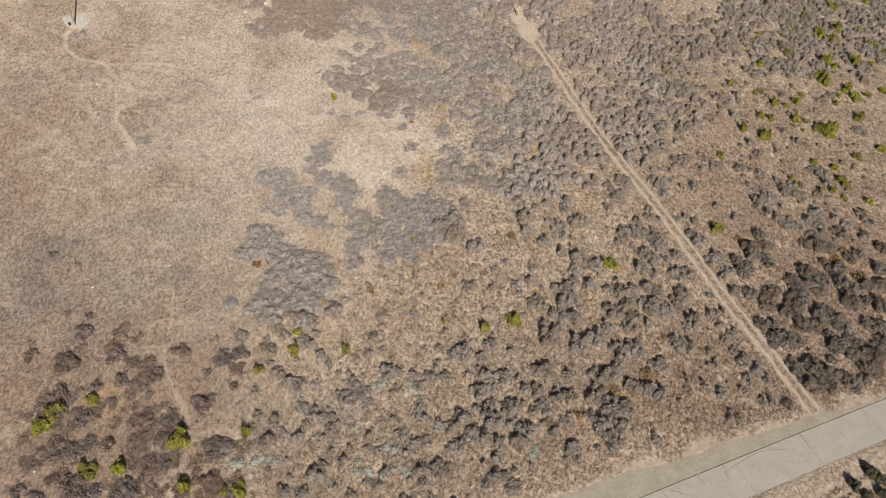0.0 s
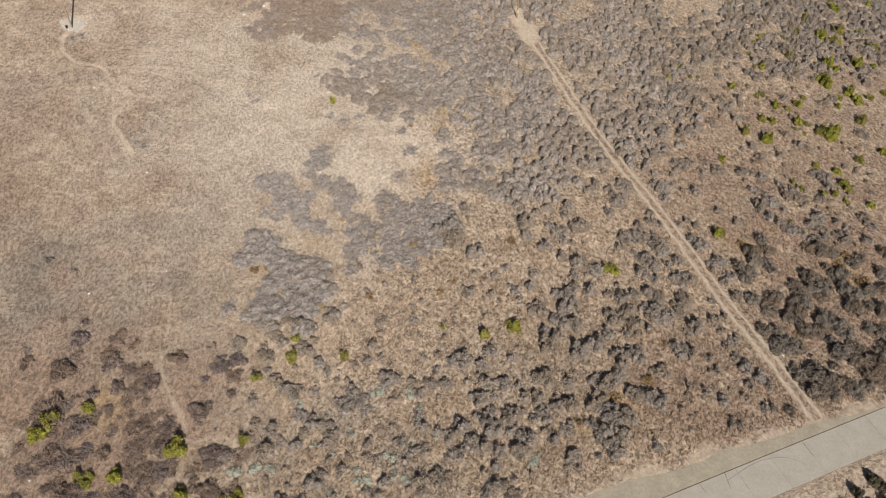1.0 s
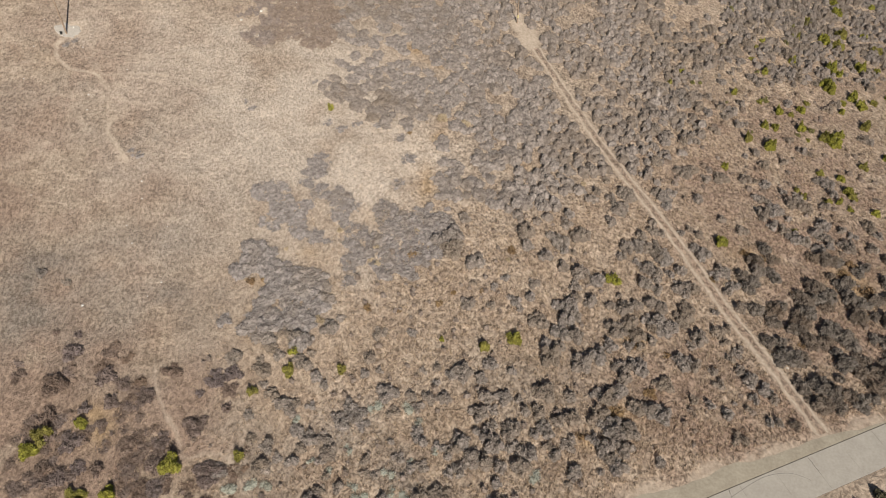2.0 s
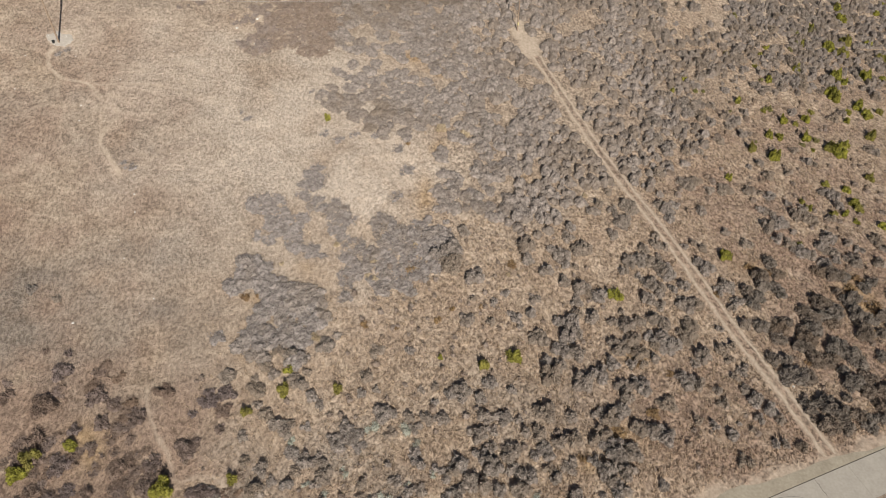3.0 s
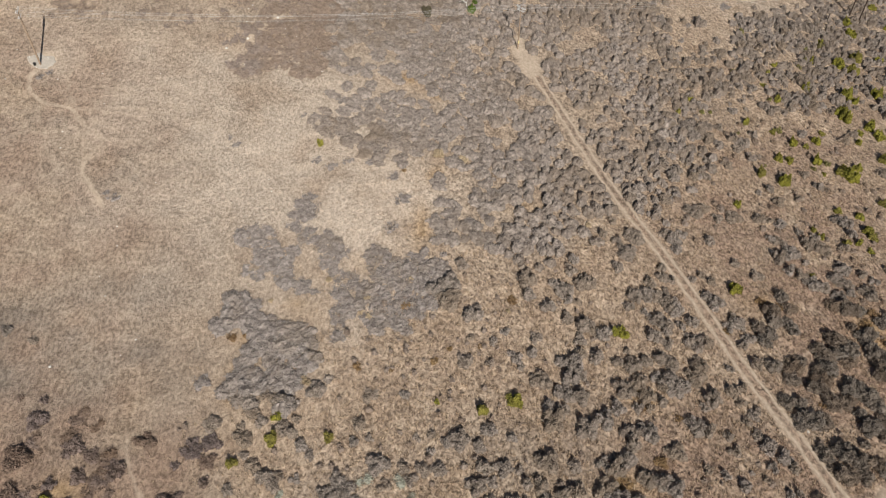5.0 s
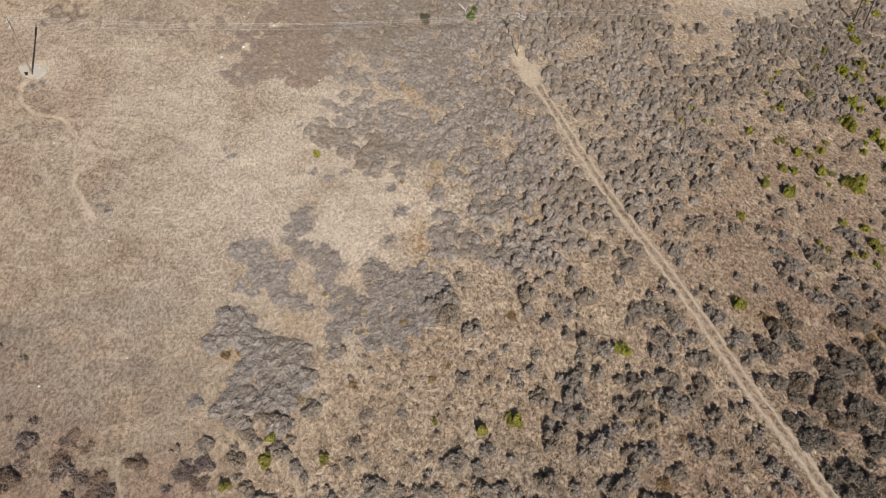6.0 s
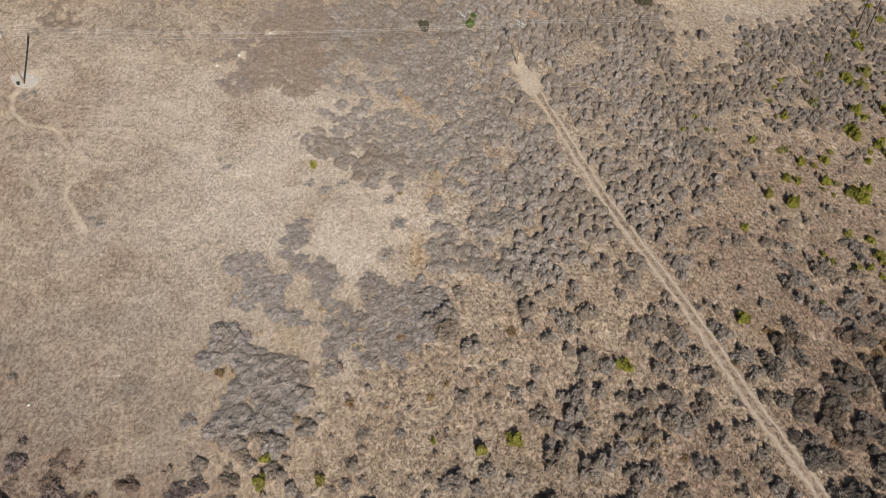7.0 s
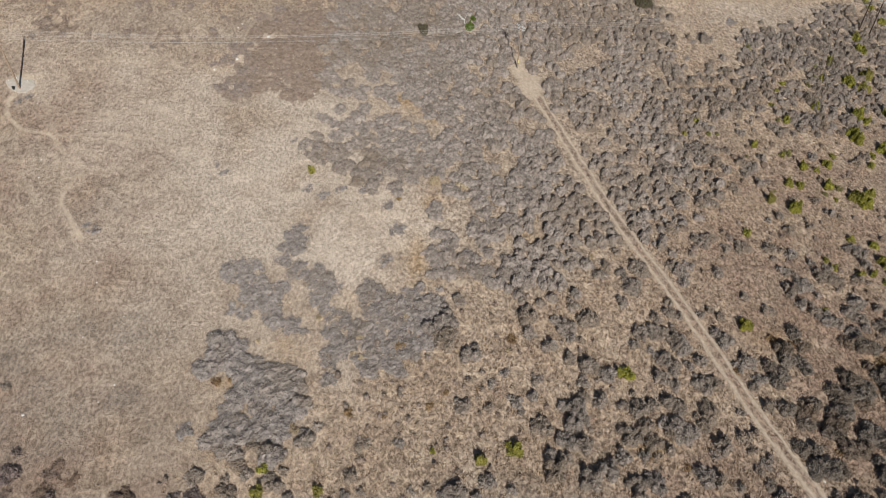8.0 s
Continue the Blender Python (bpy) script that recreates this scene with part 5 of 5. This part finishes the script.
plant_thicket("dark_scrub", DARK_SCRUB, 1.45, 0.8, 1.7, 104, "low dark grey-brown scrub with pale stones", fray=3.0, keep=0.98, gaps=0.52, tall=0.26, brown=0.75, rough=1.0, mat=TWIG_LOW)
plant_thicket("ridge_scrub", RIDGE, 1.6, 0.5, 1.1, 110, "low brown scrub thinly covering the upper slope", fray=6.0, keep=0.8, gaps=0.98, tall=0.2, brown=0.75, rough=1.0, mat=TWIG_LOW)
plant_thicket("upper_scrub", EAST_UP, 1.75, 0.55, 1.2, 105, "close grey shrubs on the upper eastern slope", fray=7.0, keep=0.9, gaps=0.64, tall=1.25, brown=0.48)
plant_thicket("trackside_scrub", TRACKSIDE, 1.8, 0.5, 1.15, 112, "close grey shrubs along the dirt track", fray=4.0, keep=0.8, gaps=0.75, tall=1.3)
plant_thicket("eastern_scrub", EAST, 2.4, 0.35, 0.9, 111, "scattered small grey shrubs on the brown eastern slope", keep=0.42, gaps=0.85, tall=0.8, grid=0.24, named=1.2, mat=TWIG_DARK)
plant_thicket("lower_scrub", EAST_LOW, 2.0, 0.3, 0.8, 106, "small dark shrublets above the road", keep=0.25, tall=0.8, grid=0.24, named=1.15, mat=TWIG_DARK)
plant_thicket("western_scrub", WEST_LOW, 2.2, 0.25, 0.6, 107, "small grey shrublets scattered through dry grass", keep=0.2, tall=0.9, grid=0.2, named=1.25, mat=TWIG_DARK)
plant_thicket("hollow_scrub", HOLLOW, 1.3, 0.5, 1.3, 108, "low mixed brown brush in the weedy hollow", fray=5.0, keep=0.75, gaps=0.85, tall=0.24, brown=0.65, rough=1.0, mat=TWIG_DRY)
plant_thicket("meadow_scrub", MEADOW, 2.2, 0.22, 0.5, 109, "small dry shrublets in the pale meadow", keep=0.42, tall=0.9, grid=0.2, named=1.3, mat=TWIG_DARK)


def build_bunchgrass():
    """Low bunches of dry grass, thickest east of the field."""
    rng = np.random.default_rng(31)
    n = 44000
    y = 46 + 150 * rng.uniform(0, 1, n) ** 1.25
    x = 15 + (50 + 0.40 * y) * rng.uniform(-1, 1, n)
    thick = step(x + 0.45 * (130 - y), -25, 25)
    k = clear(x, y, 1.7, 0.9) & (rng.uniform(0, 1, n) < thick) & (fbm(x, y, 7, 3, 63) + 0.5 * rng.normal(size=n) > -0.4) & (pale_grass_and_haze(x, y) < 0.5)
    k &= ~(inside(x, y, THICKET) | inside(x, y, KNOLL) | inside(x, y, MAT_C))
    x, y = x[k], y[k]
    n, b = len(x), 9
    base = np.repeat(np.stack([x, y, height(x, y)], 1), b, 0)
    size = np.repeat(rng.uniform(0.8, 1.6, n), b)[:, None]
    base[:, :2] += rng.normal(0, 0.10, (n * b, 2)) * size
    V, F = twigs_on(rng, base, np.tile((0, 0, 1.0), (n * b, 1)), 0.42 * size, 0.13, 0.38, 0.2)
    tones = np.repeat(np.repeat(rng.uniform(0, 1, n), b), 3)
    tagged(new("bunchgrass", tri_mesh("bunchgrass", V, F, [BUNCH], None, {"tone": tones})), "low dry tan bunchgrass clumps among the shrubs", "grass", kind="stuff")


build_bunchgrass()


def build_grass():
    rng = np.random.default_rng(77)
    n = 90000
    y = 45 + 205 * rng.uniform(0, 1, n) ** 1.25
    half = 48 + 0.42 * y
    x = 12 + half * rng.uniform(-1, 1, n)
    s, v = road_sv(x, y)
    k = (bare_soil(x, y) < 0.4) & ((v < -apron_width(s) - 0.5) | (v > 10))
    k &= (line_distance(x, y, TRAIL) > 1.4) | ((line_distance(x, y, TRAIL) < 0.35) & (rng.uniform(0, 1, n) < 0.9))
    k &= fbm(x, y, 1.5, 2, 61) + rng.uniform(-0.5, 0.5, n) > -0.25
    k &= ~((inside(x, y, THICKET) | inside(x, y, KNOLL)) & (rng.uniform(0, 1, n) < 0.7))
    x, y = x[k], y[k]
    n, b = len(x), 4
    P = np.repeat(np.stack([x, y, height(x, y)], 1), b, 0)
    P[:, :2] += rng.normal(0, 0.16, (n * b, 2))
    size = np.repeat(rng.uniform(0.16, 0.36, n) * (0.55 + 0.45 * step(x + 0.3 * (120 - y), -40, 0)), b)[:, None]
    a = rng.uniform(0, 2 * math.pi, n * b)
    side = np.stack([np.cos(a), np.sin(a), 0 * a], 1)
    lean = np.stack([rng.normal(0, 0.45, n * b), rng.normal(0.1, 0.45, n * b), np.full(n * b, 1.0)], 1)
    V = np.stack([P - side * size * 0.3, P + side * size * 0.3, P + lean * size], 1).reshape(-1, 3)
    F = np.arange(len(V)).reshape(-1, 3)
    att = {key: np.repeat(np.repeat(fn(x, y), b), 3) for key, fn in STANDS}
    return tagged(new("grass", tri_mesh("grass", V, F, [TUFT], None, att)), "dry straw grass tufts over the slope", "grass", kind="stuff")


build_grass()


# ---- power line ----
def utility_pole(x, y, tall, arm_turn, mat, label, arms=((0.35, 2.6),), lean=0.0, girth=0.19):
    ob = thing("utility_pole", x, y, z_at(x, y), label, "utility pole", "power line poles")
    bm = bmesh.new()
    rod(bm, (0, 0, -0.4), (lean, 0, tall), girth, girth * 0.72, 14)
    part("pole", finish(bm, mat), ob)
    turn = Matrix.Rotation(radians(arm_turn), 4, "Z")
    tips = []
    for drop, length in arms:
        for sgn in (-1, 1):
            bm = bmesh.new()
            box(bm, turn @ Matrix.Translation((lean, 0.17 * sgn, tall - drop)), length, 0.10, 0.13, 0.015)
            part("crossarm", finish(bm, ARM), ob, "bleached pale wooden crossarm")
        for sgn in (-1, 1):
            bm = bmesh.new()
            rod(bm, turn @ Vector((lean + 0.1 * sgn, 0.0, tall - drop - 0.75)), turn @ Vector((lean + length * 0.3 * sgn, 0.0, tall - drop - 0.06)), 0.025, 0.025, 6)
            part("brace", finish(bm, ARM), ob, "steel arm brace")
        for f in (-0.46, -0.2, 0.2, 0.46):
            c = turn @ Vector((lean + f * length, 0, tall - drop + 0.06))
            bm = bmesh.new()
            rod(bm, c, c + Vector((0, 0, 0.10)), 0.03, 0.03, 8)
            rod(bm, c + Vector((0, 0, 0.10)), c + Vector((0, 0, 0.18)), 0.09, 0.07, 8)
            rod(bm, c + Vector((0, 0, 0.18)), c + Vector((0, 0, 0.27)), 0.06, 0.04, 8)
            part("insulator", finish(bm, PORCELAIN), ob, "pale glazed insulator")
            tips.append(Vector((x, y, z_at(x, y))) + c + Vector((0, 0, 0.26)))
    return ob, tips


def build_pad():
    """The pale gravel pad round the western pole."""
    cx, cy, n = -82.9, 152.6, 56
    V, F = [(cx, cy, z_at(cx, cy) + 0.07)], []
    for ring in (0.35, 0.7, 0.9, 1.0):
        for k in range(n):
            a = 2 * math.pi * k / n
            q = ring * (1 + 0.5 * float(fbm(np.array([3 * math.cos(a)]), np.array([3 * math.sin(a)]), 1.6, 3, 47)[0]))
            x, y = cx + 2.7 * q * math.cos(a), cy + 2.3 * q * math.sin(a)
            V.append((x, y, z_at(x, y) + (0.06 if ring < 1 else -0.05)))
    for k in range(n):
        F.append((0, 1 + k, 1 + (k + 1) % n))
        for r in range(3):
            a, b = 1 + r * n + k, 1 + r * n + (k + 1) % n
            F += [(a, a + n, b + n), (a, b + n, b)]
    tagged(new("gravel_pad", tri_mesh("gravel_pad", np.array(V), np.array(F), [GRAVEL])), "pale grey bare gravel pad round a power pole", "pad", kind="structure")


build_pad()
POLE_W, POLE_M, POLE_E, POLE_E2 = (-82.9, 151.9), (19.5, 179.8), (126.8, 221.9), (125.5, 225.6)
_, tips_w = utility_pole(*POLE_W, 12.2, 105, POLE_WOOD, "brown wooden power pole with double crossarms on a bare pad", ((0.25, 2.6), (1.5, 2.2)))
pole_m, tips_m = utility_pole(*POLE_M, 11.0, -52, POLE_WOOD, "light brown wooden power pole with white crossarms", ((0.25, 2.8), (0.95, 2.2)), 0.05)
_, tips_e = utility_pole(*POLE_E, 11.5, 115, POLE_DARK, "dark tarred power pole with pale crossarm", ((0.25, 2.6),), 0.0, 0.2)
post = thing("dark_pole", *POLE_E2, z_at(*POLE_E2), "dark tarred pole beside the power pole", "utility pole")
bm = bmesh.new()
rod(bm, (0, 0, -0.4), (0, 0, 11.0), 0.2, 0.16, 14)
part("pole", finish(bm, POLE_DARK), post)
bm = bmesh.new()
rod(bm, (0, 0, 10.9), (0, 0, 11.1), 0.16, 0.10, 14)
part("cap", finish(bm, ARM), post, "pale metal pole cap")
stub = thing("stub_post", *(115.4, 218.8), z_at(*(115.4, 218.8)), "short dark wooden stub post in the scrub", "post")
bm = bmesh.new()
rod(bm, (0, 0, -0.3), (0.25, 0.3, 2.6), 0.15, 0.13, 10)
part("post", finish(bm, POLE_DARK), stub)

# yellow guard on the middle pole's foot
bm = bmesh.new()
rod(bm, (0.1, -0.1, 1.5), (0.1, -0.1, 2.2), 0.23, 0.22, 14)
part("guard", finish(bm, YELLOW), pole_m, "yellow plastic pole guard")


def hang(a, b, sag, label):
    P = [a.lerp(b, t) - Vector((0, 0, 4 * sag * t * (1 - t))) for t in np.linspace(0, 1, 28)]
    V, F = tube(P, 0.013, 5)
    tagged(new("power_cable", tri_mesh("power_cable", V, F, [WIRE])), label, "cable", "power cables")


for i in range(4):
    hang(tips_w[i], tips_m[3 - i], 1.5 + 0.25 * i, "thin pale overhead power cable between poles")
    hang(tips_m[i], tips_e[3 - i], 1.6 + 0.2 * i, "thin pale overhead power cable between poles")
hang(tips_w[5], tips_m[5], 2.0, "thin pale overhead power cable below the crossarm")
hang(tips_w[6], tips_m[6], 2.2, "thin pale overhead power cable below the crossarm")


# ---- small things ----
def rock(x, y, size, seed):
    rng = random.Random(seed)
    bm = bmesh.new()
    bmesh.ops.create_icosphere(bm, subdivisions=2, radius=size)
    for v in bm.verts:
        v.co *= 1 + 0.35 * noise.noise(v.co * (1.3 / size) + Vector((seed, 0, 0)))
        v.co.z *= 0.6
    me = finish(bm, ROCK)
    ob = new("rock", me)
    ob.matrix_basis = pose(x, y, z_at(x, y) + size * 0.25, 0, 0, rng.uniform(0, 360))
    tagged(ob, "pale whitish rock lying in dry grass", "rock", "pale rocks")


for i, (x, y, size) in enumerate([(-62, 86.6, 0.22), (61.8, 81.6, 0.22), (76.9, 82.9, 0.22), (-50, 92.3, 0.17), (-73.2, 131.2, 0.17), (-57.6, 110.5, 0.17), (-74, 135.3, 0.17), (-61.5, 54.1, 0.17), (-58.6, 114.5, 0.17), (-47.4, 164.3, 0.32), (-43.3, 168.2, 0.32), (-37.8, 176.7, 0.32)]):
    rock(x, y, size, i)
rng = random.Random(12)
for i in range(14):
    rock(rng.uniform(-46, -24), rng.uniform(160, 180), rng.uniform(0.1, 0.24), 40 + i)
for i in range(26):
    rock(rng.uniform(-90, -30), rng.uniform(85, 170), rng.uniform(0.07, 0.16), 80 + i)

cabinet = thing("equipment_box", *(-83.8, 151.4), z_at(*(-83.8, 151.4)), "small black equipment box on the bare pad", "box")
bm = bmesh.new()
box(bm, pose(0, 0, 0.28, 0, 0, 20), 0.42, 0.36, 0.58, 0.03)
part("body", finish(bm, BLACK), cabinet)
bm = bmesh.new()
box(bm, pose(0, 0, 0.59, 0, 0, 20), 0.48, 0.42, 0.05, 0.02)
part("lid", finish(bm, BLACK), cabinet)
for x, y in [(-85.3, 153.2), (-81.9, 153.9), (-84.1, 154.2), (-83.3, 150.8), (18.2, 183.8)]:
    stake = thing("marker_post", x, y, z_at(x, y), "small white marker post beside a power pole", "marker", "white markers")
    bm = bmesh.new()
    box(bm, pose(0, 0, 0.15), 0.12, 0.12, 0.34, 0.02)
    part("body", finish(bm, ROCK), stake)
    bm = bmesh.new()
    box(bm, pose(0, 0, 0.33), 0.15, 0.15, 0.04, 0.015)
    part("cap", finish(bm, ROCK), stake)

# a bleached dead branch beside the fresh bush
dx, dy = 7.2, 192.6
dead = thing("dead_branch", dx, dy, z_at(dx, dy) + 0.6, "bleached dead branch standing out of the thicket", "branch")
bm = bmesh.new()
rng = random.Random(5)
rod(bm, (0, 0, -0.8), (-0.3, 0.4, 0.9), 0.09, 0.06, 6)
for i in range(7):
    a = rng.uniform(1.2, 3.6)
    e = Vector((2.1 * math.cos(a), 2.1 * math.sin(a), rng.uniform(1.2, 2.4)))
    rod(bm, (-0.2, 0.3, 0.4 + 0.07 * i), e, 0.05, 0.02, 5)
part("limb", finish(bm, DEAD), dead)
